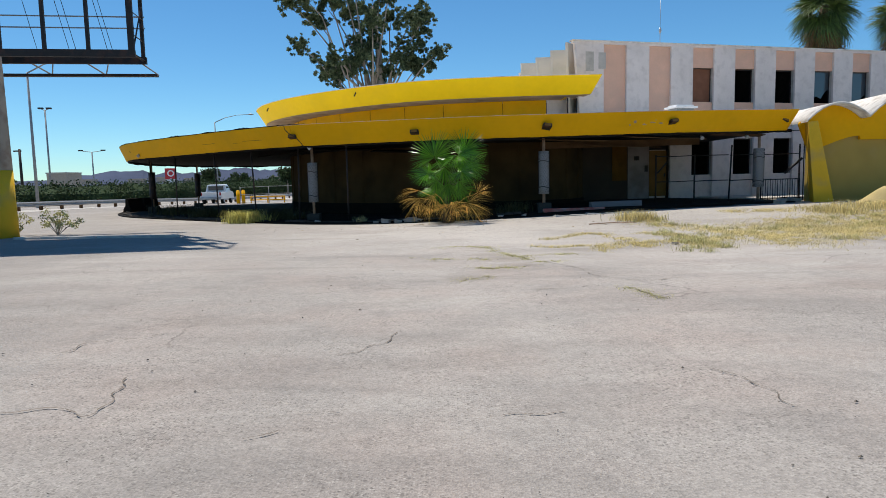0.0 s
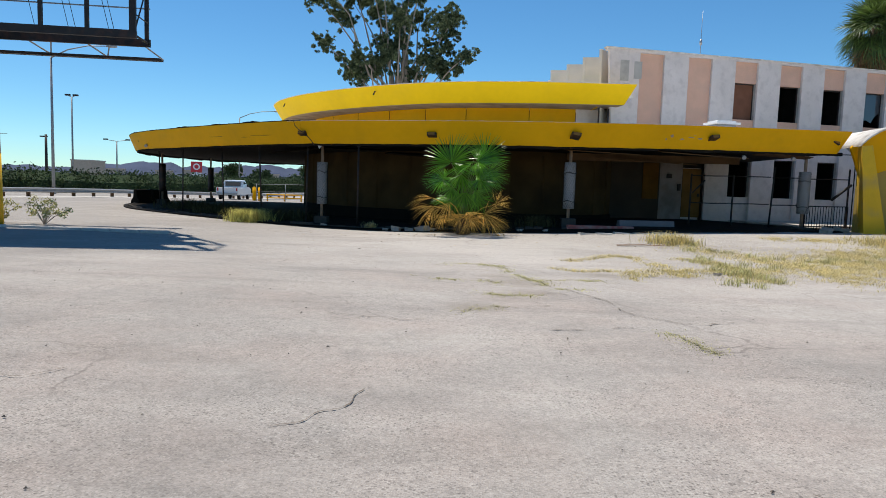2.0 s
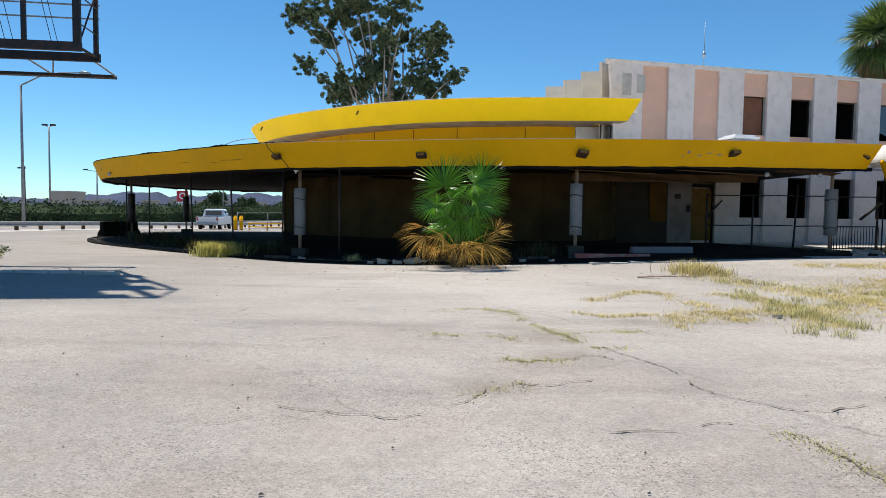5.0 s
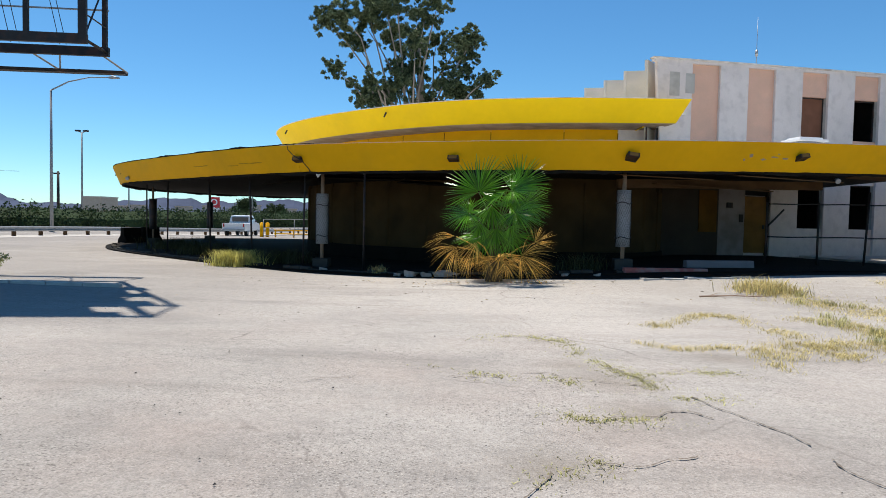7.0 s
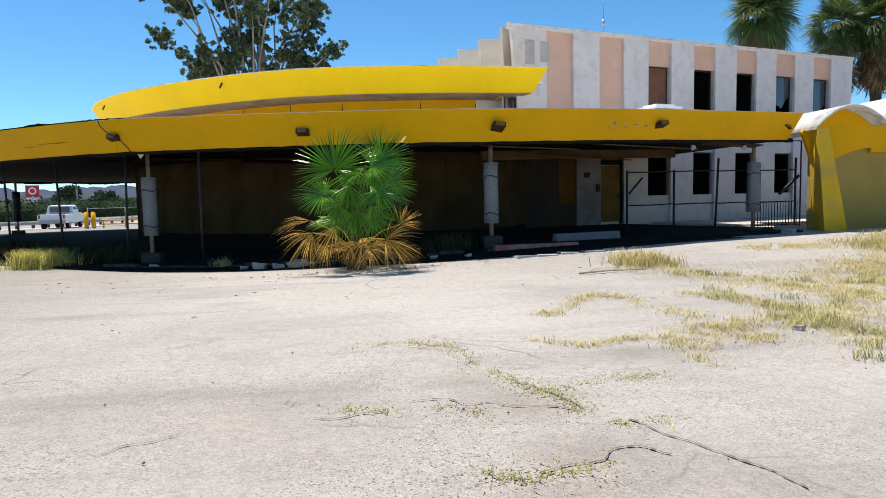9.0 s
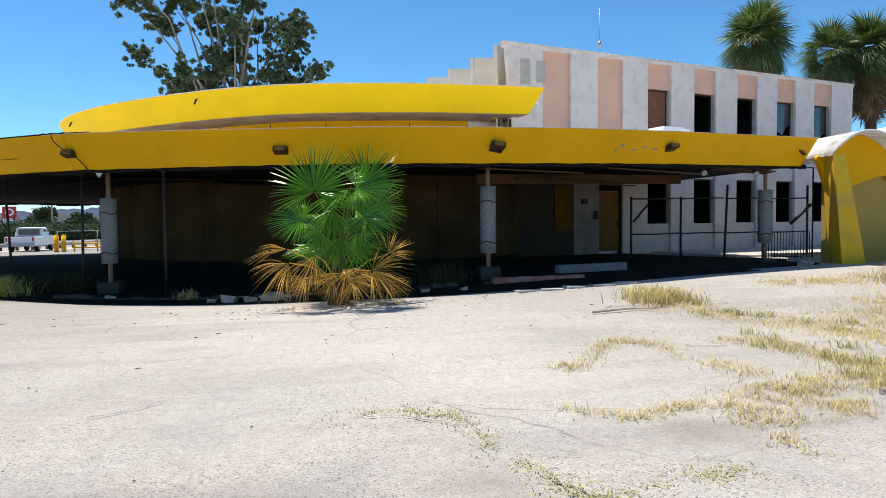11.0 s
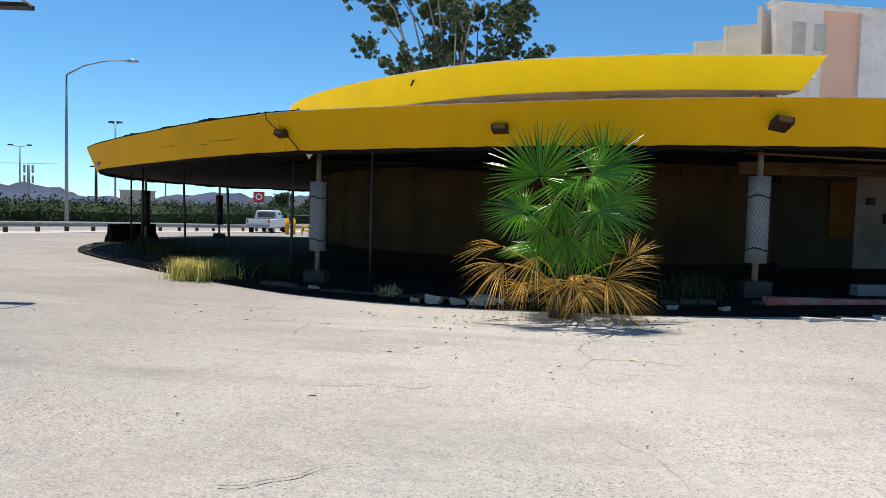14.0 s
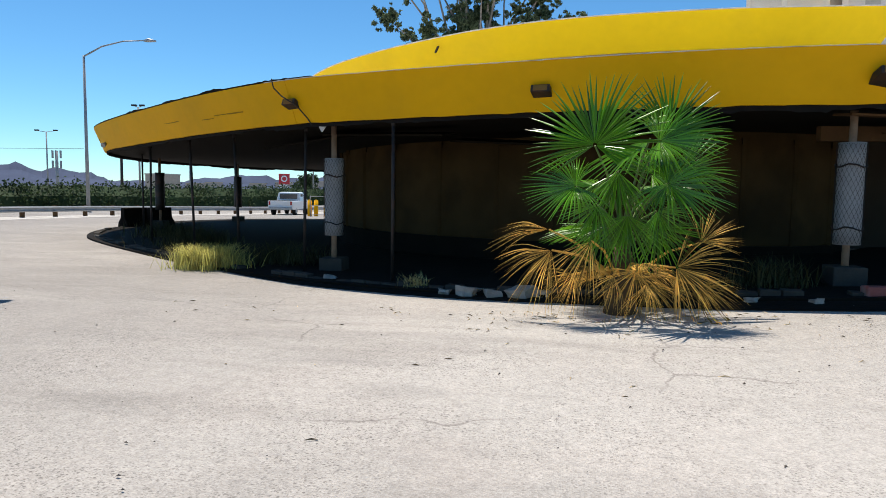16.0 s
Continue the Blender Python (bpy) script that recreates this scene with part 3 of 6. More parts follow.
def make_canopy():
    top = [(p[0], p[1], p[3]) for p in canopy_line]
    flare = inward(canopy_line, 0.30)
    low = [(q[0], q[1], q[2] + ragged(i, 0.02, 2.0)) for i, q in enumerate(flare)]
    low[0] = (low[0][0] - 0.26, low[0][1] - 0.02, low[0][2])
    cut = 8 * 8                                             # the joint at the first downlight
    for a, b in ((0, cut), (cut, len(top) - 1)):
        lo, hi = [list(p) for p in low[a:b + 1]], [list(p) for p in top[a:b + 1]]
        if a:
            lo[0] = (np.array(lo[0]) * 0.97 + np.array(lo[1]) * 0.03).tolist()
            hi[0] = (np.array(hi[0]) * 0.97 + np.array(hi[1]) * 0.03).tolist()
        part("fascia", band(lo, hi, 0.06), YELLOW, canopy, "flared yellow fascia with stains")
    # curled roof felt and metal edge along the top
    fine = spline(CANOPY, 24)
    edge_lo = [(p[0], p[1], p[3] - 0.004 - max(0.0, ragged(i, 0.012, 3.0))) for i, p in enumerate(inward(fine, -0.03))]
    edge_hi = [(p[0], p[1], p[3] + 0.004 + ragged(i, 0.010, 5.0)) for i, p in enumerate(inward(fine, -0.03))]
    part("edge_trim", band(edge_lo[:198], edge_hi[:198], 0.12), TRIM, canopy, "peeling pale edge trim")
    felt_hi = [(p[0], p[1], p[3] + 0.03 + max(0.0, 0.09 * noise.noise((i * 0.11, 9.0, 0.0)) + ragged(i, 0.03, 9.0))) for i, p in enumerate(fine)]
    part("roof_felt", band([(p[0], p[1], p[3] - 0.02) for p in inward(fine, 0.04)][186:336], [tuple(q) for q in felt_hi][186:336], 0.08), FELT, canopy, "torn black roof felt")
    drip_lo = []
    for i, q in enumerate(inward(fine, 0.36)):
        torn = round(2.6 * noise.noise((i * 0.09, 4.0, 0.0))) / 2.6       # boards broken off in lengths
        drip_lo.append((q[0], q[1], q[2] - 0.07 + 0.07 * torn + ragged(i, 0.022, 4.0)))
    drip_hi = [(q[0], q[1], q[2] + 0.05) for q in inward(fine, 0.36)]
    part("fascia_batten", band(drip_lo, drip_hi, 0.05), FELT, canopy, "broken dark batten under the fascia")
    back = [(-4.0, 52.0), (2.0, 46.0), (4.2, 38.0), (6.9, 32.05), (13.2, 33.4)]
    inner = inward(canopy_line, 0.09)
    outline = [(p[0], p[1], p[3]) for p in inner] + [(x, y, 3.62 if x < 5 else 3.85) for x, y in back]
    part("roof_deck", sheet(outline, lambda p: p[2] - 0.05, 0.1), ROOF, canopy, "pale gravel roof deck")
    inner = inward(canopy_line, 0.40)
    outline = [(p[0], p[1], p[2] + 0.06) for p in inner] + [(x, y, 2.95 if x < 5 else 3.15) for x, y in back]
    part("soffit", sheet(outline, lambda p: p[2], 0.03), PLY_SHADED, canopy, "weathered plywood soffit, partly fallen, deep shade put into its colour")
    # the broken, paler boards hanging at the east end
    for x, y, w, d, z, rx, rz in ((8.4, 24.9, 3.4, 0.55, 2.93, 9, 17), (11.6, 25.9, 2.3, 0.4, 3.02, -7, 18), (4.9, 24.2, 2.6, 0.5, 2.86, 5, 10), (7.0, 26.5, 4.2, 0.22, 2.72, 3, 20)):
        part("soffit_board", box((-w / 2, -d / 2, -0.015), (w / 2, d / 2, 0.015), pose(x, y, z, rx, 1.5, rz)), TIMBER, canopy, "loose brown plywood soffit board")
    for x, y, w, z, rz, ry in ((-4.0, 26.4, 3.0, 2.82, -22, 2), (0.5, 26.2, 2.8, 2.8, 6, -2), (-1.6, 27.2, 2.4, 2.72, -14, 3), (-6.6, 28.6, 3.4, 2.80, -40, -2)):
        part("soffit_board", box((-w / 2, -0.35, -0.02), (w / 2, 0.35, 0.02), pose(x, y, z, 8, ry, rz)), PLY_SHADED, canopy, "sagging soffit board with shade in its colour")


make_canopy()


def make_fascia_marks():
    """Peeled paint near the fourth downlight, scratches on the west part, and the pale beam under the soffit."""
    rng = random.Random(5)
    part("beam", box((-3.6, -0.06, -0.13), (3.6, 0.06, 0.13), pose(7.4, 26.9, 2.83, 0, -1.0, 17)), TIMBER, canopy, "brown timber beam")
    face = [(p, q) for p, q in zip(canopy_line, inward(canopy_line, 0.30))]

    def on_face(f, h):
        i = min(int(f), len(face) - 2)
        t = f - i
        top = face[i][0] * (1 - t) + face[i + 1][0] * t
        low = face[i][1] * (1 - t) + face[i + 1][1] * t
        p = Vector((low[0] + (top[0] - low[0]) * h, low[1] + (top[1] - low[1]) * h, low[2] + (top[3] - low[2]) * h))
        d = Vector((face[i + 1][0][0] - face[i][0][0], face[i + 1][0][1] - face[i][0][1], 0)).normalized()
        return p, d

    def mark(f, h, w, t, mat, label):
        p, d = on_face(f, h)
        out = Vector((-d.y, d.x, 0)) * 0.006
        bm = bmesh.new()
        pts = []
        n = 12
        for k in range(n):
            a = 2 * math.pi * k / n
            r = 1 + 0.45 * rng.uniform(-1, 1)
            pts.append((math.cos(a) * w * r, math.sin(a) * t * r))
        up = Vector((out.x / 0.006 * 0.36, out.y / 0.006 * 0.36, 0.93))
        front = [bm.verts.new(p + out + d * u + up * v) for u, v in pts]
        back = [bm.verts.new(p - out + d * u + up * v) for u, v in pts]
        bm.faces.new(front)
        bm.faces.new(back[::-1])
        for k in range(n):
            bm.faces.new((front[k], back[k], back[(k + 1) % n], front[(k + 1) % n]))
        bmesh.ops.recalc_face_normals(bm, faces=bm.faces)
        part("paint_mark", bm, mat, canopy, label)

    for f, h, w, t in ((17.5, 0.45, 0.16, 0.035), (18.6, 0.5, 0.22, 0.03), (19.6, 0.42, 0.12, 0.05), (20.8, 0.52, 0.10, 0.09), (21.4, 0.4, 0.05, 0.06), (18.2, 0.6, 0.07, 0.02)):
        mark(f, h, w * 0.6, t * 0.55, SOFFIT_PALE, "peeled paint showing pale render")
    for f, h, w, t in ((70, 0.42, 0.5, 0.012), (73, 0.36, 0.32, 0.01), (78, 0.45, 0.45, 0.011), (95, 0.5, 0.12, 0.03)):
        mark(f, h, w, t, RUST_STREAK, "brown scratch in the paint")


make_fascia_marks()


def make_downlights():
    """Rusty square downlight boxes that jut out of the fascia."""
    first = None
    for (x, y, z), rz, tilt in (((-5.5, 24.98, 3.24), -20, 0), ((-0.84, 23.58, 3.22), -12, 0), ((3.78, 22.98, 3.3), 4, 8), ((8.56, 24.27, 3.46), 18, -6), ((13.39, 25.98, 3.54), 17, 20)):
        m = pose(x, y, z, -20, tilt, rz)
        if first is None:
            first = thing("downlight", "rusty brown box downlight on the yellow fascia", "lamp", "fascia downlights")
            bm = bmesh.new()
            add_box(bm, (-0.15, -0.13, -0.06), (0.15, 0.22, 0.06))
            part("housing", bm, STEEL, first, bevel=0.012)
            part("lens", box((-0.11, -0.137, -0.045), (0.11, -0.128, 0.045)), BOARD, first, "cloudy brown lens")
            part("bracket", box((-0.05, 0.0, 0.055), (0.05, 0.2, 0.085)), STEEL, first)
            first.matrix_world = m
        else:
            copy_thing(first, m)


make_downlights()


def make_cables():
    """Cable stub and torn paper near the fascia's joint."""
    c = thing("loose_cable", "dark loose cable hanging down the fascia", "cable")
    part("cable", tube([(-5.75, 24.62, 3.66), (-5.72, 24.63, 3.5), (-5.6, 24.72, 3.36), (-5.35, 24.8, 3.2), (-5.18, 24.92, 2.98), (-5.12, 24.98, 2.86)], 0.013, 5), STEEL, c)
    for x, y, z in ((-14.6, 32.0, 3.0), (9.9, 25.1, 2.92), (11.9, 25.8, 2.96)):
        s = thing("flood_lamp", "small grey flood lamp hung under the canopy edge", "lamp", "edge flood lamps", at=(x, y, z))
        part("stem", tube([(0, 0.1, 0.14), (0, 0, 0.02)], 0.015, 6), STEEL, s)
        part("head", tube([(0, 0.06, 0.03), (0, -0.02, -0.01), (0, -0.09, -0.05)], [0.035, 0.06, 0.075], 10), GREY_METAL, s)


make_cables()


def make_torn_sheet():
    """A scrap of pale sheet that hangs from the fascia's lower edge beside the cable."""
    sh = thing("torn_sheet", "small torn pale sheet hanging from the fascia", "sheet", at=(-4.9, 24.98, 2.88), rz=-17)
    bm = bmesh.new()
    pts = [(-0.12, 0.05), (0.13, 0.03), (0.09, -0.06), (0.02, -0.16), (-0.05, -0.08)]
    front = [bm.verts.new((x, -0.02 - 0.25 * max(0.0, -z), z)) for x, z in pts]
    behind = [bm.verts.new((x, -0.012 - 0.25 * max(0.0, -z), z)) for x, z in pts]
    bm.faces.new(front)
    bm.faces.new(behind[::-1])
    for i in range(len(pts)):
        bm.faces.new((front[i], behind[i], behind[(i + 1) % len(pts)], front[(i + 1) % len(pts)]))
    bmesh.ops.recalc_face_normals(bm, faces=bm.faces)
    part("scrap", bm, TRIM, sh)
    part("nail", tube([(0, -0.03, 0.035), (0, 0.02, 0.035)], 0.008, 6), STEEL, sh)


make_torn_sheet()

POST_LIST = [((-5.0, 25.9), True), ((3.8, 24.0), True), ((12.69, 26.44), True), ((-16.9, 38.5), False), ((-16.6, 44.8), False)]


def make_posts():
    for (x, y), pale in POST_LIST:
        z = ground_z(x, y)
        top = 2.95 if x < 5 else 3.15
        g = thing("canopy_post", "steel canopy post wrapped in a pale mesh-covered sleeve" if pale else "canopy post with a dark sleeve and concrete foot", "post", "canopy posts", at=(x, y, z))
        part("pipe", tube([(0, 0, 0.0), (0, 0, top - z)], 0.055, 12), WOOD, g, "rusty brown pipe")
        lo, hi = 0.75 - z * 0.4, 2.29 - z * 0.4
        bm = bmesh.new()
        ring = 14
        levels = [lo + (hi - lo) * k / 5 for k in range(6)]
        tops = []
        for j, h in enumerate(levels):
            tops.append([bm.verts.new(((0.188 + 0.016 * noise.noise((k * 1.3, j * 1.7, x))) * math.cos(2 * math.pi * k / ring), (0.188 + 0.016 * noise.noise((k * 1.1, j, y))) * math.sin(2 * math.pi * k / ring), h)) for k in range(ring)])
        for a, b in zip(tops, tops[1:]):
            for k in range(ring):
                bm.faces.new((a[k], a[(k + 1) % ring], b[(k + 1) % ring], b[k])).smooth = True
        bm.faces.new(tops[0][::-1])
        bm.faces.new(tops[-1])
        part("sleeve", bm, SLEEVE if pale else STEEL, g, "pale sheet sleeve" if pale else "dark sleeve")
        if pale:
            # diamond wire mesh over the sleeve
            bm = bmesh.new()
            for turn in (1, -1):
                for k in range(20):
                    pts = [(0.207 * math.cos(2 * math.pi * k / 20 + turn * 3.4 * s / 12), 0.207 * math.sin(2 * math.pi * k / 20 + turn * 3.4 * s / 12), lo + 0.02 + (hi - lo - 0.04) * s / 12) for s in range(13)]
                    add_tube(bm, pts, 0.0026, 3, False)
            part("wire_mesh", bm, STEEL, g, "diamond chain-link mesh")
            for h in (lo + 0.25, hi - 0.35):
                bm = bmesh.new()
                add_tube(bm, [(0.214 * math.cos(a * 0.5236), 0.214 * math.sin(a * 0.5236), h + 0.03 * math.sin(a * 1.7)) for a in range(13)], 0.012, 4, False)
                part("wire_band", bm, STEEL, g)
        part("footing", box((-0.24, -0.24, -0.1), (0.24, 0.24, 0.30 if x < 5 else 0.12)), GRIMY_SHADED, g, "worn concrete footing", bevel=0.02)
    first = None
    for x, y, lean in ((-3.43, 24.5, 0), (-5.5, 25.55, 1.0), (-7.6, 27.0, -2.5), (-9.8, 28.9, -2.0), (-12.6, 31.3, 0.6), (-15.6, 35.4, 0.0)):
        z = ground_z(x, y)
        p = thing("fence_pole", "thin dark steel fence pole up to the canopy", "pole", "thin poles under the canopy", at=(x, y, z))
        part("pole", tube([(0, 0, 0), (0.02 * lean, 0, 1.4), (0.045 * lean, 0, 2.88 - z)], 0.032, 8), STEEL, p)
        part("cap", tube([(0.045 * lean, 0, 2.80 - z), (0.045 * lean, 0, 2.86 - z)], 0.042, 8), STEEL, p)


make_posts()

WALL = [(6.9, 31.85), (5.6, 29.6), (3.4, 28.5), (0.6, 28.2), (-2.0, 28.8), (-4.9, 30.5), (-7.0, 33.0), (-8.1, 35.8), (-8.3, 39.0), (-6.6, 43.0), (-2.0, 46.0)]


def make_diner_walls():
    line = spline(WALL, 4)
    w = thing("diner_wall", "dark brown boarded diner wall under the canopy", "wall", kind="structure")
    part("wall_core", band([(p[0], p[1], -0.05) for p in inward(line, 0.06)], [(p[0], p[1], 3.05) for p in inward(line, 0.06)], 0.2), BROWN_WALL, w)
    part("plinth", band([(p[0], p[1], -0.05) for p in inward(line, -0.06)], [(p[0], p[1], 0.55) for p in inward(line, -0.06)], 0.11), SHADE_SOIL, w, "near-black plinth strip at the wall's foot")
    # boarded bays: sheets of ply with battens between
    for i in range(0, len(line) - 2, 2):
        a, b = np.array(line[i]), np.array(line[i + 2])
        d = (b - a) / np.linalg.norm(b - a)
        seg = [a + d * 0.04, b - d * 0.04]
        part("wall_panel", band([(*p, 0.58) for p in seg], [(*p, 2.75) for p in seg], 0.05), BROWN_WALL, w)
        m = Matrix.Translation((a[0], a[1], 0))
        part("batten", box((-0.04, -0.035, 0.55), (0.04, 0.04, 2.9), m), BROWN_WALL, w)


make_diner_walls()

UPPER = [(7.41, 30.58, 6.14), (5.4, 30.2, 6.08), (3.0, 30.0, 6.04), (-0.2, 30.22, 5.99), (-2.6, 30.95, 5.95), (-4.75, 32.2, 5.92), (-6.7, 33.7, 5.90), (-8.5, 35.5, 5.88), (-10.2, 38.0, 5.86), (-11.35, 41.3, 5.86), (-11.4, 45.0, 5.86), (-9.6, 48.6, 5.86), (-6.0, 50.5, 5.86)]


def make_upper_roof():
    up = thing("upper_roof", "bright yellow boat-shaped upper roof of the diner", "roof", kind="structure")
    line = spline(UPPER, 6)
    top = [tuple(p) for p in line]
    under = [(q[0], q[1], q[2] - 0.82) for q in inward(line, 0.5)]
    under[0] = (under[0][0] - 0.5, under[0][1] - 0.05, 5.32)
    part("fascia", band(under, top, 0.07), YELLOW_LIT, up, "flared bright yellow fascia")
    part("edge_trim", band([(p[0], p[1], p[2] - 0.008) for p in inward(line, -0.03)], [(p[0], p[1], p[2] + 0.016 + ragged(i, 0.01, 7.0)) for i, p in enumerate(inward(line, -0.03))], 0.12), TRIM, up, "pale metal edge trim")
    end = [(6.9, 33.0), (5.6, 36.0), (4.2, 40.0), (0.0, 48.0)]
    part("roof_deck", sheet([(p[0], p[1]) for p in inward(line, 0.42)] + end[::-1], lambda p: 5.72, 0.1), ROOF, up)
    part("soffit", sheet([(p[0], p[1], p[2] - 0.79) for p in inward(line, 0.55)[1:]] + [(x, y, 5.2) for x, y in end[:0:-1] + [(6.0, 33.0)]], lambda p: p[2], 0.04), SOFFIT_PALE, up, "tan soffit with peeling boards")
    part("end_wall", band([(5.9, 31.5, 5.2), (5.8, 33.0, 5.2)][::-1], [(6.45, 31.45, 5.8), (6.4, 33.0, 5.8)][::-1], 0.06), YELLOW_LIT, up)
    wall = inward(line, 2.1)
    for i in range(0, len(wall) - 6, 6):
        seg = [np.array(p) for p in wall[i:i + 7]]
        mat = WHITE_WALL if i < 6 else YELLOW
        lab = "pale boarded clerestory panel" if i < 6 else "yellow clerestory panel"
        seg[0][:2] += (seg[1][:2] - seg[0][:2]) * 0.03
        seg[-1][:2] -= (seg[-1][:2] - seg[-2][:2]) * 0.03
        part("wall_panel", band([(p[0], p[1], 3.55) for p in seg], [(p[0], p[1], p[2] - 0.82) for p in seg], 0.08), mat, up, lab)
        p = wall[i]
        part("mullion", box((-0.012, -0.008, 3.55), (0.012, 0.05, 5.08), Matrix.Translation((p[0], p[1], 0))), PLY_SHADED, up)
    for x, y in ((6.35, 31.15), (5.9, 30.95)):
        part("strut", tube([(x, y, 3.8), (x, y, 5.15)], 0.035, 8), STEEL, up, "dark roof strut")
    for i in (28, 46):
        p = inward(line, 0.1)[i]
        part("patch", box((-0.03, -0.012, -0.1), (0.03, 0.02, 0.1), pose(p[0] - 0.02, p[1] - 0.05, p[2] - 0.3, -22, 12, -40)), STEEL, up, "rust mark")


make_upper_roof()

# ---- the motel block ----
MO, MD = Vector((7.75, 31.99, 0.0)), Vector((0.9627, 0.2709, 0.0))
MN = Vector((MD.y, -MD.x, 0.0))                   # out of the facade, to the car park
motel_m = Matrix(((MD.x, -MN.x, 0, MO.x), (MD.y, -MN.y, 0, MO.y), (0, 0, 1, 0), (0, 0, 0, 1)))
motel = thing("motel_block", "two-storey white and pink derelict motel with empty windows", "building", kind="structure")


def mbox(lo, hi):
    return box(lo, hi, motel_m)


def make_motel():
    top, depth, length = 7.80, 9.0, 17.2
    pitch, wide = 2.43, 1.2
    bays = [k * pitch for k in range(7)]
    # white piers, proud of the bays
    edges = [-1.3] + [b + wide for b in bays]
    ends = bays + [length - 0.05]
    for a, b in zip(edges, ends):
        bm = mbox((a, -0.10, 0.0), (b, 0.12, top))
        if a < 0:
            for v in bm.verts:
                q = motel_m.inverted() @ v.co
                if q.x < -1:
                    v.co = motel_m @ Vector((q.x - 0.55 * (q.z / top) + 0.35, q.y, q.z))
        if b > 17:
            for v in bm.verts:
                q = motel_m.inverted() @ v.co
                if q.x > 17:
                    v.co = motel_m @ Vector((q.x + 0.3 * (q.z / top) - 0.15, q.y, q.z))
        part("pier", bm, WHITE_WALL, motel, "white peeling stucco pier", bevel=0.012)
    part("parapet", mbox((-1.6, -0.11, top - 0.09), (length + 0.12, 0.14, top + 0.02)), WHITE_WALL, motel, "white parapet band")
    part("coping", mbox((-1.65, -0.15, top + 0.022), (length + 0.15, 0.18, top + 0.075)), TRIM, motel, "grey metal coping")
    for k, b in enumerate(bays):
        holes = []
        if k >= 2:
            holes = [(1.5, 3.3), (5.1, 6.76)]
        z = 0.0
        for lo, hi in holes + [(top - 0.092, top)]:
            for z0, z1, mat, lab in (((z, min(lo, 3.9), WHITE_WALL, "white stucco panel"), (3.9, lo, PINK_WALL, "pink stucco panel")) if z < 3.9 else ((z, lo, PINK_WALL, "pink stucco panel"),)):
                if z1 > z0 + 0.01:
                    part("wall_panel", mbox((b, 0.02, z0), (b + wide, 0.14, z1)), mat, motel, lab)
            z = hi
        for j, (lo, hi) in enumerate(holes):
            make_window(b, wide, lo, hi, k, j)
    # sides, back, roof, floor slab, rooms inside painted near-black as if unlit
    part("side_wall", mbox((length - 0.35, 0.12, 0), (length - 0.06, depth, top)), WHITE_WALL, motel)
    part("back_wall", mbox((-0.6, depth, 0), (length - 0.06, depth + 0.2, top)), WHITE_WALL, motel)
    part("roof_deck", mbox((-0.6, 0.13, top - 0.35), (length - 0.36, depth, top - 0.2)), ROOF, motel)
    part("floor_slab", mbox((0, 0.15, 3.95), (length - 0.36, depth, 4.15)), UNLIT_DARK, motel)
    part("room_wall", mbox((-0.5, 4.0, 0), (length - 0.36, 4.15, top - 0.36)), UNLIT_DARK, motel, "inner wall painted near-black for the unlit room")
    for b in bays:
        part("room_wall", mbox((b + 1.75, 0.15, 0), (b + 1.85, 4.0, top - 0.36)), UNLIT_DARK, motel)
    # folded end wall
    zig = [(6.15, 31.85), (7.0, 33.45), (5.74, 33.8), (6.5, 35.35), (5.25, 35.7), (5.95, 37.1), (4.65, 37.4), (5.35, 38.9)]
    for i, (a, b) in enumerate(zip(zig, zig[1:])):
        out = 0.22
        bm = bmesh.new()
        qa = [(a[0], a[1], 0), (b[0], b[1], 0), (b[0] - out * (i % 2 == 1), b[1] - 0.1 * (i % 2 == 1), top), (a[0] - out * (i % 2 == 0), a[1] - 0.1 * (i % 2 == 0), top)]
        d = Vector((b[0] - a[0], b[1] - a[1], 0)).normalized()
        nrm = Vector((d.y, -d.x, 0)) * 0.12
        va = [bm.verts.new(q) for q in qa]
        vb = [bm.verts.new(Vector(q) + nrm) for q in qa]
        bm.faces.new(va)
        bm.faces.new(vb[::-1])
        for k in range(4):
            bm.faces.new((va[k], vb[k], vb[(k + 1) % 4], va[(k + 1) % 4]))
        bmesh.ops.recalc_face_normals(bm, faces=bm.faces)
        part("folded_panel", bm, CREAM_WALL, motel, "cream folded end panel with grey stains")
    # grey repair patches on the first pier
    for u, z, w, h in ((-0.95, 6.9, 0.42, 0.9), (-0.28, 6.95, 0.38, 0.75)):
        part("patch", mbox((u, -0.106, z - h / 2), (u + w, -0.096, z + h / 2)), CONCRETE, motel, "bare grey render patch")


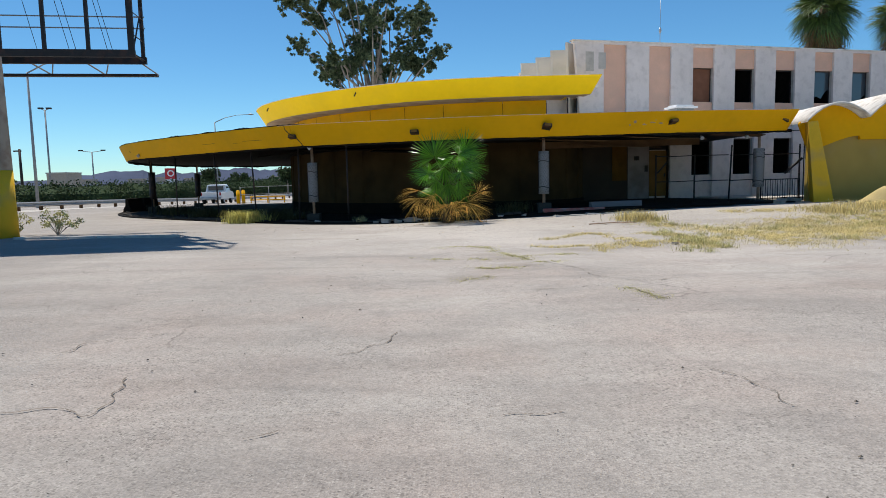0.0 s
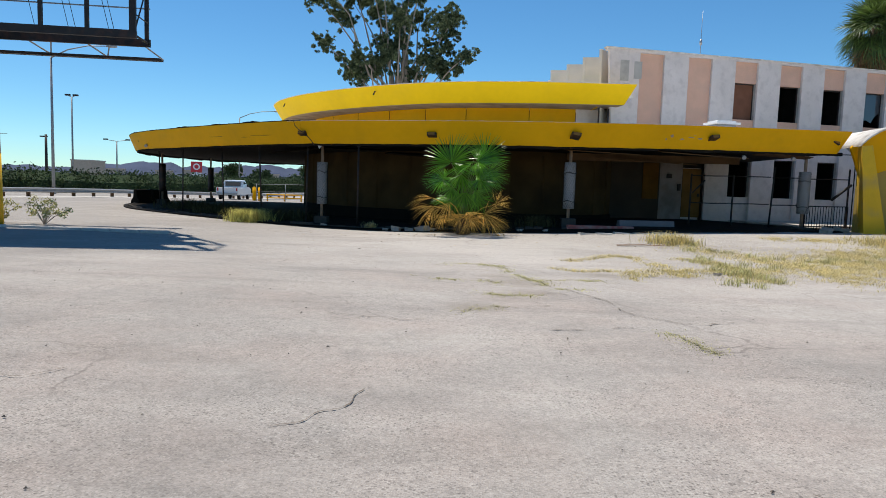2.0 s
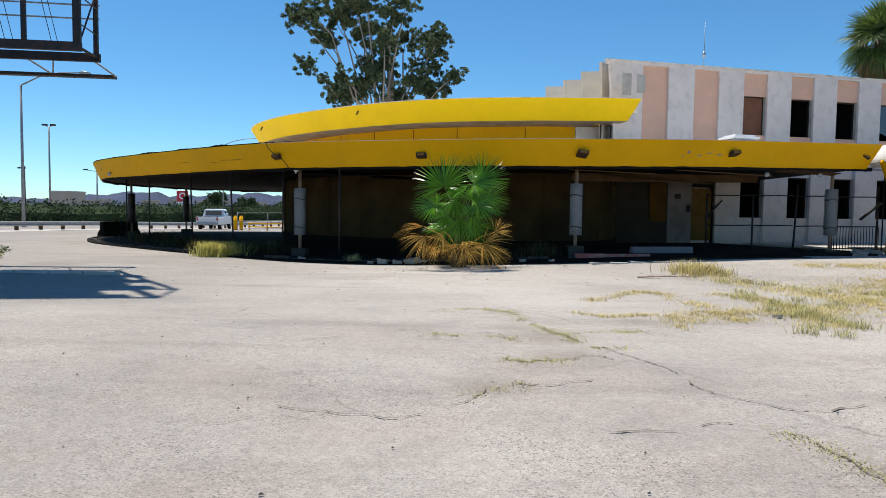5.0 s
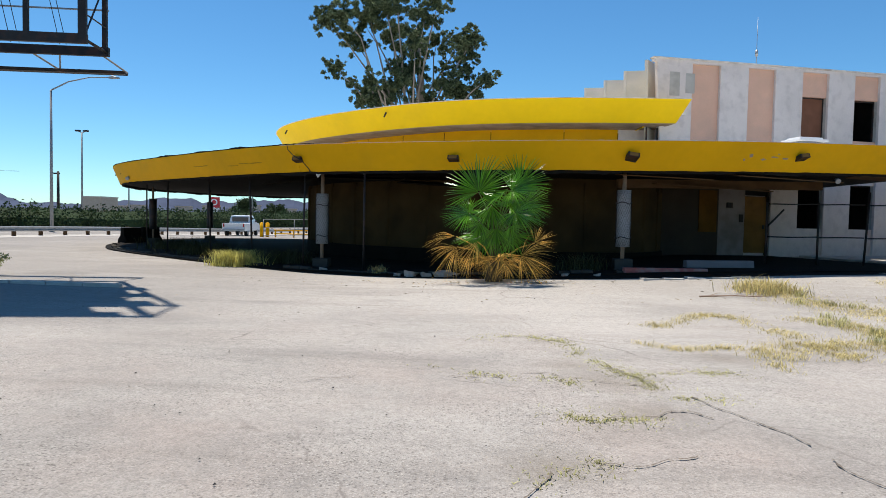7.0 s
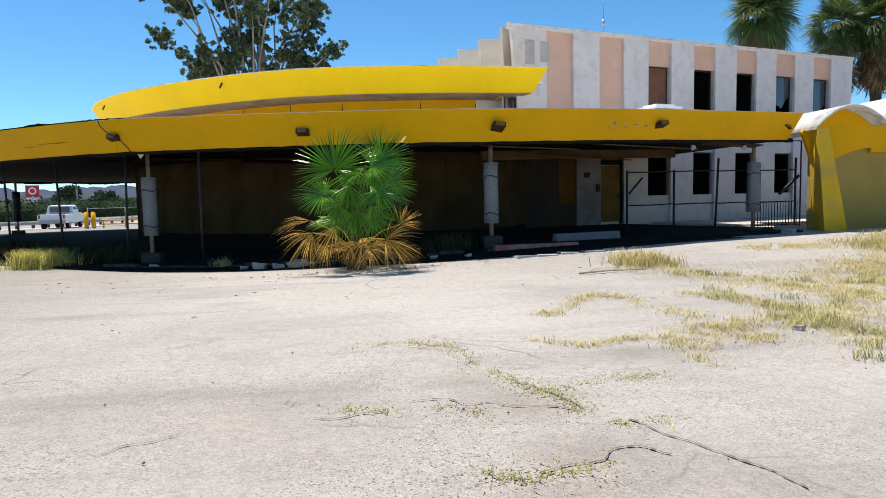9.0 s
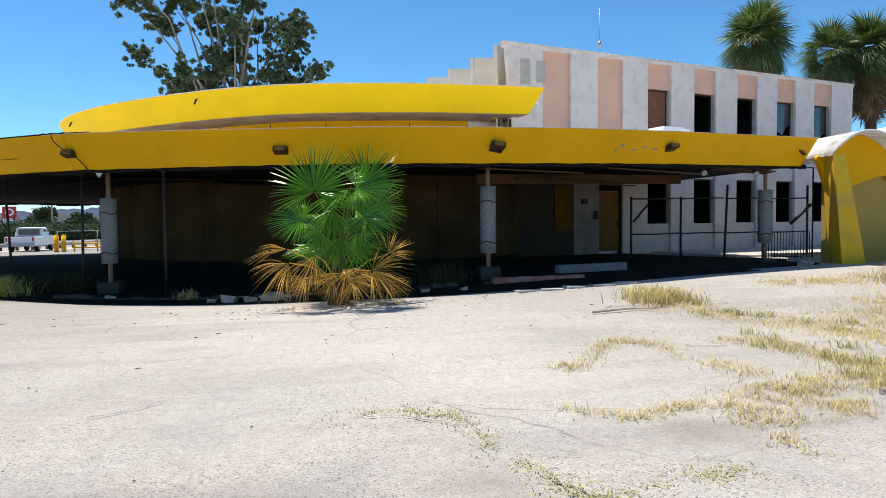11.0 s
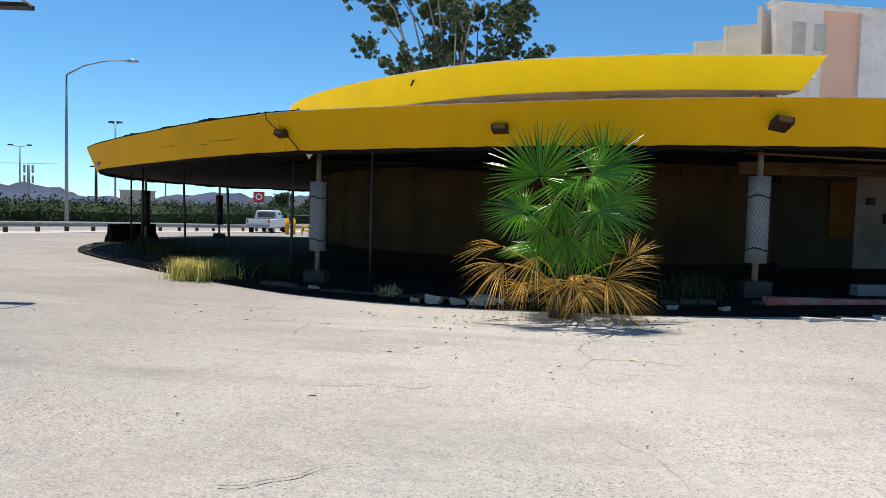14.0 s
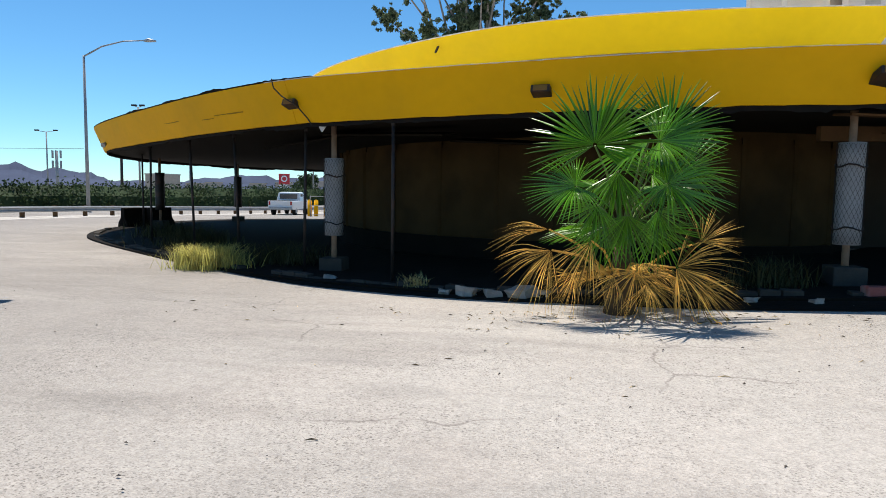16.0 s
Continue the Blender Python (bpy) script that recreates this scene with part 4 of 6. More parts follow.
def make_window(b, wide, lo, hi, k, j):
    win = part("window", mbox((b + 0.005, 0.12, lo - 0.06), (b + wide - 0.005, 0.20, lo)), CONCRETE, motel, "empty window opening with a sill")
    for a, c in ((0.0, 0.05), (wide - 0.05, wide)):
        part("frame", mbox((b + a, 0.16, lo), (b + c, 0.22, hi)), STEEL, win)
    part("frame", mbox((b + 0.05, 0.16, hi - 0.05), (b + wide - 0.05, 0.22, hi)), STEEL, win)
    part("reveal", mbox((b + wide - 0.003, 0.02, lo), (b + wide + 0.03, 0.16, hi)), CONCRETE, win, "pale reveal")
    if j == 1 and k == 2:
        part("board", mbox((b + 0.05, 0.18, lo), (b + wide - 0.05, 0.2, hi - 0.05)), RED_BOARD, win, "brown boarding")
    elif j == 1 and k >= 5:
        bm = bmesh.new()
        low = lo + (0.0 if k == 6 else 0.25)
        pts = [(b + 0.05, low), (b + 0.4, low + 0.12), (b + 0.7, low - 0.0), (b + 0.9, low + 0.3), (b + wide - 0.05, low + 0.5), (b + wide - 0.05, hi - 0.05), (b + 0.05, hi - 0.05)]
        front = [bm.verts.new(motel_m @ Vector((x, 0.185, z))) for x, z in pts]
        behind = [bm.verts.new(motel_m @ Vector((x, 0.191, z))) for x, z in pts]
        bm.faces.new(front)
        bm.faces.new(behind[::-1])
        for i in range(len(pts)):
            bm.faces.new((front[i], behind[i], behind[(i + 1) % len(pts)], front[(i + 1) % len(pts)]))
        bmesh.ops.recalc_face_normals(bm, faces=bm.faces)
        part("pane", bm, GLASS, win, "broken reflecting glass pane")


make_motel()


def make_motel_door():
    d = thing("motel_door", "plywood-boarded door beside a pale panel with switch boxes", "door", kind="structure")
    part("leaf", mbox((2.46, -0.08, 0.5), (3.45, -0.03, 2.72)), BOARD, d, "bare orange plywood door", bevel=0.006)
    # solid near-black sheet stands for the dark gap over the door
    part("transom", mbox((2.46, -0.06, 2.76), (3.45, -0.02, 3.05)), UNLIT_DARK, d, "transom opening drawn as a near-black sheet")
    for a, b in ((2.38, 2.46), (3.45, 3.53)):
        part("jamb", mbox((a, -0.13, 0.4), (b, 0.0, 3.1)), PLY_SHADED, d)
    part("handle", mbox((3.3, -0.13, 1.45), (3.36, -0.08, 1.6)), STEEL, d)
    p = thing("wall_panel_board", "pale weathered board beside the door", "panel", kind="structure")
    part("board", mbox((1.22, -0.262, 0.4), (2.36, -0.225, 3.1)), PANEL, p)
    for u, z, w, h in ((1.55, 2.25, 0.24, 0.2), (2.12, 1.7, 0.14, 0.3)):
        part("switch_box", mbox((u, -0.33, z), (u + w, -0.262, z + h)), STEEL, p, "dark switch box")
    o = thing("boarded_opening", "opening boarded with ochre plywood beside the door", "panel", kind="structure")
    part("board", mbox((0.35, -0.31, 1.3), (1.12, -0.285, 2.9)), OCHRE, o, "dark ochre plywood sheet")
    part("backing", mbox((-0.27, -0.27, 0.0), (1.2, -0.225, 3.1)), DIM_BOARD, o, "grimy grey-brown board")
    part("pier_face", mbox((-1.2, -0.29, 0.0), (-0.28, -0.23, 3.1)), DIM_BOARD, o, "grey board")


make_motel_door()


def make_antenna():
    a = thing("roof_antenna", "thin whip antenna on the motel roof", "antenna", at=(11.76, 36.26, 7.84))
    part("mast", tube([(0, 0, 0), (0, 0, 1.4), (0, 0, 2.9)], [0.02, 0.016, 0.008], 6), GALV, a)
    part("base_coil", tube([(0, 0, 1.2), (0, 0, 1.34), (0, 0, 1.48)], [0.05, 0.075, 0.05], 8), GALV, a)
    part("foot", box((-0.15, -0.15, -0.02), (0.15, 0.15, 0.05)), CONCRETE, a)


make_antenna()


def make_roof_vent():
    v = thing("roof_vent", "low white roof vent cover on the canopy", "vent", at=(9.55, 26.4, 3.82), rz=16)
    part("curb", box((-0.38, -0.3, -0.05), (0.38, 0.3, 0.28)), GREY_METAL, v)
    bm = box((-0.5, -0.4, 0.29), (0.5, 0.4, 0.36))
    add_box(bm, (-0.38, -0.3, 0.36), (0.38, 0.3, 0.42))
    part("lid", bm, SIGN_WHITE, v, "white sheet lid", bevel=0.01)


make_roof_vent()


# ---- vaulted shell shelter ----
def make_shell():
    s = thing("vaulted_shelter", "mustard yellow concrete shelter with scalloped thin-shell vaults", "shelter", kind="structure")
    z0 = 0.3
    spans = [(14.05, 16.42, 3.42, 3.56, 0.60), (16.42, 20.6, 3.56, 3.56, 1.05), (20.6, 24.8, 3.56, 3.56, 1.05)]
    for x0, x1, za, zb, rise in spans:
        bm = bmesh.new()
        rows = []
        for k in range(13):
            t = k / 12
            x, z = x0 + (x1 - x0) * t, za + (zb - za) * t + rise * math.sin(math.pi * t) ** 0.85
            rows.append([bm.verts.new(q) for q in ((x, 25.45, z), (x, 25.45, z + 0.08), (x + 0.6, 31.5, z + 0.08), (x + 0.6, 31.5, z))])
        for a, b in zip(rows, rows[1:]):
            for k in range(4):
                bm.faces.new((a[k], b[k], b[(k + 1) % 4], a[(k + 1) % 4])).smooth = True
        bm.faces.new(rows[0])
        bm.faces.new(rows[-1][::-1])
        bmesh.ops.recalc_face_normals(bm, faces=bm.faces)
        part("vault", bm, TRIM, s, "pale-topped thin shell vault")
        # yellow face set under each vault
        bm = bmesh.new()
        top = []
        for k in range(13):
            t = k / 12
            x, z = x0 + (x1 - x0) * t, za + (zb - za) * t + rise * math.sin(math.pi * t) ** 0.85
            top.append((x, z - 0.004))
        fr = [bm.verts.new((x, 26.05, z)) for x, z in top]
        lo = [bm.verts.new((x, 26.05, ((3.36, 2.85)[k] if k < 2 else 2.3 + 0.6 * smooth(0, 12, k)) if x1 < 17 else 2.75)) for k, (x, z) in enumerate(top)]
        for k in range(12):
            bm.faces.new((fr[k], fr[k + 1], lo[k + 1], lo[k]))
        geo = bmesh.ops.extrude_face_region(bm, geom=bm.faces[:])
        bmesh.ops.translate(bm, verts=[v for v in geo["geom"] if isinstance(v, bmesh.types.BMVert)], vec=(0, 0.12, 0))
        bmesh.ops.recalc_face_normals(bm, faces=bm.faces)
        part("arch_face", bm, YELLOW, s, "yellow painted arch face")
    part("back_wall", box((14.5, 26.2, 0.1), (25.2, 26.4, 3.6)), MUSTARD, s, "tan stucco wall")
    bm = bmesh.new()
    quad = [(14.05, 25.4, 3.42), (14.42, 25.4, 3.46), (15.18, 25.4, 0.2), (14.38, 25.4, 0.2)]
    a = [bm.verts.new(q) for q in quad]
    b = [bm.verts.new((x + 0.25, 26.2, z)) for x, y, z in quad]
    bm.faces.new(a)
    bm.faces.new(b[::-1])
    for k in range(4):
        bm.faces.new((a[k], b[k], b[(k + 1) % 4], a[(k + 1) % 4]))
    bmesh.ops.recalc_face_normals(bm, faces=bm.faces)
    part("leg", bm, YELLOW_OLD, s, "slanting yellow leg", bevel=0.015)


make_shell()


def make_mound():
    """Added tan hump in front of the shelter, in place of a bright patch."""
    verts, faces = [], []
    n, rings = 36, 9
    for j in range(rings + 1):
        r = j / rings
        for k in range(n):
            a = 2 * math.pi * k / n
            x, y = 17.2 + 2.2 * r * math.cos(a), 24.15 + 0.75 * r * math.sin(a)
            h = 0.66 * (1 - smooth(0.35, 1.0, r)) + 0.04 * noise.noise((x * 2.2, y * 2.2, 1.0)) * (1 - r)
            verts.append((x, y, ground_z(x, y) + h - 0.03))
    for j in range(rings):
        for k in range(n):
            faces.append((j * n + k, j * n + (k + 1) % n, (j + 1) * n + (k + 1) % n, (j + 1) * n + k))
    ob = from_arrays("bright_patch_hump", verts, faces, TAN_HUMP)
    for p in ob.data.polygons:
        p.use_smooth = True
    tagged(ob, "low tan hump added for the bright patch before the shelter", "mound", kind="structure")


make_mound()


def make_gate_fence():
    """Bent pipe fence and gate between the canopy's end and the shelter."""
    f = thing("pipe_fence", "bent rusty pipe fence with a gate under the canopy", "fence")
    z = 0.33
    xs = [(8.75, 26.9), (10.35, 27.0), (11.75, 27.0), (13.1, 27.1), (14.75, 27.3)]
    for i, (x, y) in enumerate(xs):
        part("post", tube([(x, y, z), (x + (0.1 if i == 2 else 0), y, z + (2.35 if i in (2, 4) else 2.0))], 0.035, 8), STEEL, f)
    for h in (1.25, 2.27):
        for (x, y), (x2, y2) in zip(xs, xs[1:]):
            part("rail", tube([(x + 0.03, y, h), ((x + x2) / 2, y, h + 0.02 * math.sin(x * 5)), (x2 - 0.03, y2, h + 0.02)], 0.022, 6), STEEL, f)
    part("brace", tube([(8.8, 26.88, 1.6), (9.25, 26.88, 2.1)], 0.03, 6), STEEL, f)
    part("brace", tube([(14.1, 27.2, 1.5), (14.8, 27.2, 2.1)], 0.05, 6), STEEL, f)
    part("top_rail", tube([(12.9, 27.0, 3.2), (14.9, 27.25, 3.22)], 0.02, 6), STEEL, f)
    part("post", tube([(14.9, 27.25, 0.3), (14.9, 27.25, 3.22)], 0.025, 6), STEEL, f)
    me = None
    for k in range(16):
        x = 13.2 + k * 0.1
        if me is None:
            ob = part("picket", tube([(0, 0, 0), (0, 0, 0.95)], 0.012, 5), STEEL, f)
            me = ob.data
        else:
            ob = new("picket", me)
            ob.parent = f
        ob.location = (x, 27.12, z)
    part("rail", tube([(13.1, 27.12, 0.5), (14.8, 27.15, 0.5)], 0.018, 6), STEEL, f)


make_gate_fence()


def make_walk_slab():
    """Raised concrete walk along the motel, dark planter under the canopy, painted shade strip."""
    m = motel_m
    tagged(link("walkway", box((5.0, -4.2, 0.0), (17.4, -0.12, 0.42), m), CONCRETE, bevel=0.02), "pale concrete walk along the motel wall", "walkway", kind="structure")
    # bed reaches past the kerb to darken paving that is only shaded
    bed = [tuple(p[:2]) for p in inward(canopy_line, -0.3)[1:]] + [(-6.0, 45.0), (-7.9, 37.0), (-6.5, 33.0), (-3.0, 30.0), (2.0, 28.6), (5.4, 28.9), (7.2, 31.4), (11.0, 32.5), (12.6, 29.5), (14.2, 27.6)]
    tagged(link("planter_bed", sheet(bed, lambda p: ground_z(*p) + 0.05, 0.3), SHADE_SOIL), "bare soil bed beneath the canopy, blackened and widened to paint its shade", "planter", kind="structure")
    # painted ground shade: w follows how far the canopy's shadow falls
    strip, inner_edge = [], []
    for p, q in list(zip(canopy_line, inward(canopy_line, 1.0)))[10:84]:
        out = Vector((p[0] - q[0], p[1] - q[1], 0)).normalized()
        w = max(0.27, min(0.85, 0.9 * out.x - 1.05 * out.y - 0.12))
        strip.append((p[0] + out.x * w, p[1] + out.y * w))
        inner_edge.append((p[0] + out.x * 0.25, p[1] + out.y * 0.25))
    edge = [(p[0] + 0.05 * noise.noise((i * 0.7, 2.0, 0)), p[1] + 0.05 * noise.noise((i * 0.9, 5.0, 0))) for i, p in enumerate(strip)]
    tagged(link("gutter", sheet(edge + inner_edge[::-1], lambda p: ground_z(*p) + 0.012, 0.05), SHADE_SOIL), "dark strip painted as the canopy's shade beside the planter kerb", "gutter", kind="structure")
    e = thing("planter_kerb", "broken low concrete kerb round the planter bed", "kerb", kind="structure")
    rng = random.Random(4)
    line = inward(canopy_line, 0.0)
    i = 30
    while i < 112:
        a, b = line[i], line[i + 1]
        d = Vector((b[0] - a[0], b[1] - a[1], 0))
        mid = (a + b) / 2
        if rng.random() < 0.82:
            h = rng.uniform(0.06, 0.13)
            mm = pose(mid[0], mid[1], ground_z(mid[0], mid[1]), rng.uniform(-4, 4), rng.uniform(-3, 3), math.degrees(math.atan2(d.y, d.x)) + rng.uniform(-3, 3))
            part("kerb_stone", box((-d.length * 0.47, -0.09, -0.05), (d.length * 0.47, 0.09, h), mm), GRIMY_SHADED, e, bevel=0.012)
        i += 1


make_walk_slab()


def make_wheel_stop():
    w = thing("wheel_stop", "white concrete wheel stop in the canopy's shade", "wheel stop", at=(6.5, 24.35, ground_z(6.5, 24.3) + 0.05), rz=17)
    bm = bmesh.new()
    prof = [(-0.11, 0.0), (-0.085, 0.2), (0.085, 0.2), (0.11, 0.0)]
    rows = [[bm.verts.new((x, y, z)) for y, z in prof] for x in (-1.05, -0.5, 0.0, 0.5, 1.05)]
    for a, b in zip(rows, rows[1:]):
        for k in range(4):
            bm.faces.new((a[k], a[(k + 1) % 4], b[(k + 1) % 4], b[k]))
    bm.faces.new(rows[0])
    bm.faces.new(rows[-1][::-1])
    bmesh.ops.recalc_face_normals(bm, faces=bm.faces)
    part("block", bm, PALE_BOARD, w, bevel=0.015)
    for x in (-0.7, 0.7):
        part("pin", tube([(x, 0, 0.15), (x, 0, 0.215)], 0.018, 8), STEEL, w)
    c = thing("red_kerb", "faded red painted kerb by the entrance", "kerb", kind="structure")
    part("kerb_stone", box((-1.1, -0.1, -0.05), (1.1, 0.1, 0.13), pose(4.7, 23.0, ground_z(4.7, 23), 0, 0, 8)), RED_CURB, c, bevel=0.02)
    slabs = thing("broken_paving", "broken pale concrete slabs at the entrance", "paving", kind="structure")
    rng = random.Random(2)
    for k in range(5):
        x = 4.0 + 0.62 * k + rng.uniform(-0.12, 0.12)
        y = 21.85 + 0.13 * k + rng.uniform(-0.08, 0.08)
        part("slab", box((-0.27, -0.12, -0.05), (0.27 - 0.1 * rng.random(), 0.12, 0.022), pose(x, y, ground_z(x, y), rng.uniform(-3, 3), rng.uniform(-3, 3), 10 + rng.uniform(-14, 14))), CONCRETE, slabs, bevel=0.01)


make_wheel_stop()


# ---- billboard ----
def make_billboard():
    b = thing("billboard", "tall empty steel billboard frame on a white and yellow pole", "billboard")
    bm = bmesh.new()
    px, py = -13.72, 20.35
    add_tube(bm, [(px, py, 2.1), (px, py, 9.0), (px, py, 19.0)], [0.42, 0.33, 0.28], 20)
    part("pole", bm, POLE_PAINT, b, "worn white steel pole")
    part("pole_base", tube([(px, py, -0.1), (px, py, 2.1)], [0.455, 0.425], 20), YELLOW_OLD, b, "yellow painted pole foot")
    d = Vector((0.987, 0.16, 0)).normalized()
    nrm = Vector((-d.y, d.x, 0))
    o = Vector((px, py, 0))

    def at(u, v, z):
        return o + d * u + nrm * v + Vector((0, 0, z))

    def beam(name, p, q, w, mat=STEEL, label=""):
        p, q = Vector(p), Vector(q)
        part(name, tube([p, q], w * 0.7, 4), mat, b, label)

    r = 4.42
    m = Matrix.Translation(o) @ Matrix(((d.x, nrm.x, 0, 0), (d.y, nrm.y, 0, 0), (0, 0, 1, 0), (0, 0, 0, 1)))
    for v in (-0.42, 0.85):
        part("bottom_beam", box((-r, v - 0.06, 5.5), (r, v + 0.06, 5.72), m), STEEL, b, "heavy dark bottom beam")
        part("top_beam", box((-r, v - 0.06, 18.4), (r, v + 0.06, 18.6), m), STEEL, b)
    for z in (6.62, 6.98):
        part("mid_rail", box((-r, 0.82, z), (r, 0.86, z + 0.035), m), GREY_METAL, b)
    for k in range(8):
        u = r - 0.1 - k * 1.25
        w = 0.09 if k in (0, 7) else 0.05
        part("upright", box((u - w, -0.47, 5.72), (u + w, -0.37, 18.4), m), STEEL, b)
        if k in (0, 7):
            part("upright", box((u - w * 0.6, 0.8, 5.72), (u + w * 0.6, 0.9, 18.4), m), STEEL, b)
    for u in (-r + 0.06, r - 0.06):
        for z in (5.6, 8.2, 12.0, 18.5):
            beam("cross_beam", at(u, -0.4, z), at(u, 0.85, z), 0.06)
        beam("brace", at(u, -0.4, 5.7), at(u, 0.85, 7.4), 0.035)
    # narrow ladder frame at the end
    for z in (6.2, 6.9, 7.6):
        beam("rung", at(r - 0.06, -0.4, z), at(r - 0.06, 0.85, z), 0.03)
    # service walk below, on brackets
    part("walkway", box((-r - 0.3, 1.55, 5.22), (r + 0.12, 1.8, 5.30), m), STEEL, b, "narrow service walkway")
    for k in range(6):
        u = -r + 0.2 + k * (2 * r - 0.4) / 5
        beam("bracket", at(u, 0.85, 5.55), at(u + 0.35, 1.66, 5.27), 0.04, GREY_METAL)
        if k < 5:
            beam("bracket", at(u + 0.7, 0.85, 5.55), at(u + 0.35, 1.66, 5.27), 0.03, GREY_METAL)
    # faces above, out of view, added and cut to cast the jagged ground shadow
    for k in range(6):
        u0 = -r + k * (2 * r) / 6
        for v in (-0.5, 0.93):
            for j in range(6 if k == 5 else 1):
                z0, z1 = (7.8 + 1.8 * j, 9.5 + 1.8 * j) if k == 5 else (7.8, 18.6)
                u1 = u0 + 2 * r / 6 - 0.002 + ((-0.4, 0.05, -0.45, -0.2, -0.75, -0.4)[j] if k == 5 else 0.0)
                part("shadow_panel", box((u0 + 0.002, v, z0), (u1, v + 0.03, z1), m), GREY_METAL, b, "unseen sheet panel sized to cast the ground shadow")
    for u in (-3.0, -2.75, 1.0, 1.95, 2.15, 3.1, 3.25):
        beam("cable", at(u - 0.55, 0.8, 9.0), at(u + 0.25, 0.6, 5.7), 0.014)
    part("hanging_sign", box((-2.13, -0.2, 3.74), (-0.85, -0.12, 4.28), m), BLACK_PANEL, b, "small black hanging sign panel")
    for u in (-2.0, -1.0):
        beam("chain", at(u, -0.16, 4.28), at(u + 0.1, -0.16, 5.5), 0.012)


make_billboard()


# ---- plants ----
def fan_leaf(rng, reach, blade, droop, segs=34, spread=150.0, fold=0.5, rag=0.0, slim=1.0):
    """Verts and faces of one fan-palm leaf that grows along +x from its stalk's foot: stalk, then a fan of split, folded segments."""
    verts, faces = [], []
    stalk = []
    for k in range(6):
        t = k / 5
        stalk.append(np.array((reach * t, 0.0, -droop * 0.25 * reach * t * t)))
    hub = stalk[-1]
    slope = math.atan2(-0.5 * droop * reach, reach)
    for k in range(segs):
        a = radians(-spread + 2 * spread * (k + 0.5) / segs) + rng.normal() * (0.025 + 0.09 * rag)
        ln = blade * (0.72 + 0.28 * math.cos(a * 0.55)) * (0.9 + 0.18 * rng.random()) * (1 - 0.45 * rag * rng.random())
        da = radians(spread) / segs * 1.02
        up = 0.22 * abs(math.sin(a)) * blade
        pts = []
        for t, w in ((0.03, 1.0), (0.46, 1.0), (0.60, 0.62), (0.84, 0.34), (1.0, 0.04)):
            r = ln * t
            sag = -droop * blade * 0.55 * max(0.0, t - 0.35) ** 2 * (1.2 + 0.8 * rng.random()) - 0.05 * t * t
            half = min(t, 0.5) * ln * math.sin(da) * w * slim
            dirv = np.array((math.cos(a), math.sin(a), 0.0))
            side = np.array((-math.sin(a), math.cos(a), 0.0))
            c = hub + dirv * r + np.array((0, 0, up * min(t, 0.5) + sag + math.sin(slope) * r * math.cos(a) * 0.5))
            pts.append((c - side * half - np.array((0, 0, fold * half)), c, c + side * half - np.array((0, 0, fold * half))))
        base = len(verts)
        for p in pts:
            verts.extend([q.tolist() for q in p])
        for i in range(len(pts) - 1):
            for j in range(2):
                q = base + i * 3 + j
                faces.append((q, q + 1, q + 4, q + 3))
    return verts, faces, [s.tolist() for s in stalk]


def place_leaf(v, m):
    return [tuple(m @ Vector(p)) for p in v]


# the large fans in front: hub (x, y, z from the trunk's foot), the fan's axis, where its face points, blade, spread
FRONT_FANS = [((-0.41, -0.45, 2.15), (0.06, 0.1, 1.0), (-0.2, -0.72, 0.68), 0.98, 128), ((0.58, 0.35, 2.38), (0.45, 0.1, 1.0), (0.0, -1.0, 0.1), 0.84, 95), ((0.36, -0.4, 2.21), (1.0, -0.25, 0.15), (0.0, -0.75, 0.8), 0.78, 120),
              ((0.26, -0.35, 2.25), (-0.8, -0.5, -0.5), (-0.4, -0.3, 1.0), 0.98, 38), ((0.45, -0.55, 1.69), (1.0, -0.3, -0.2), (0.0, -0.75, 0.75), 0.76, 140), ((0.72, 0.0, 1.88), (1.0, 0.05, 0.15), (0.0, -1.0, 0.4), 0.66, 75),
              ((-0.62, -0.5, 1.65), (-1.0, -0.2, -0.12), (0.0, -0.75, 0.75), 0.68, 135), ((-0.1, -0.2, 1.85), (-0.1, -0.3, -1.0), (0.0, -1.0, 0.05), 0.80, 55), ((0.35, -0.5, 1.36), (0.6, -0.3, -0.7), (0.0, -1.0, 0.4), 0.48, 80), ((-0.35, -0.45, 1.42), (-0.4, -0.4, -0.8), (0.0, -1.0, 0.3), 0.55, 70),
              ((0.02, -0.35, 1.30), (0.0, -0.3, -1.0), (0.0, -1.0, 0.1), 0.72, 75), ((0.40, -0.25, 1.15), (0.5, -0.2, -0.8), (0.0, -1.0, 0.2), 0.60, 75), ((-0.25, -0.2, 1.15), (-0.4, -0.2, -0.9), (0.1, -1.0, 0.1), 0.62, 75)]
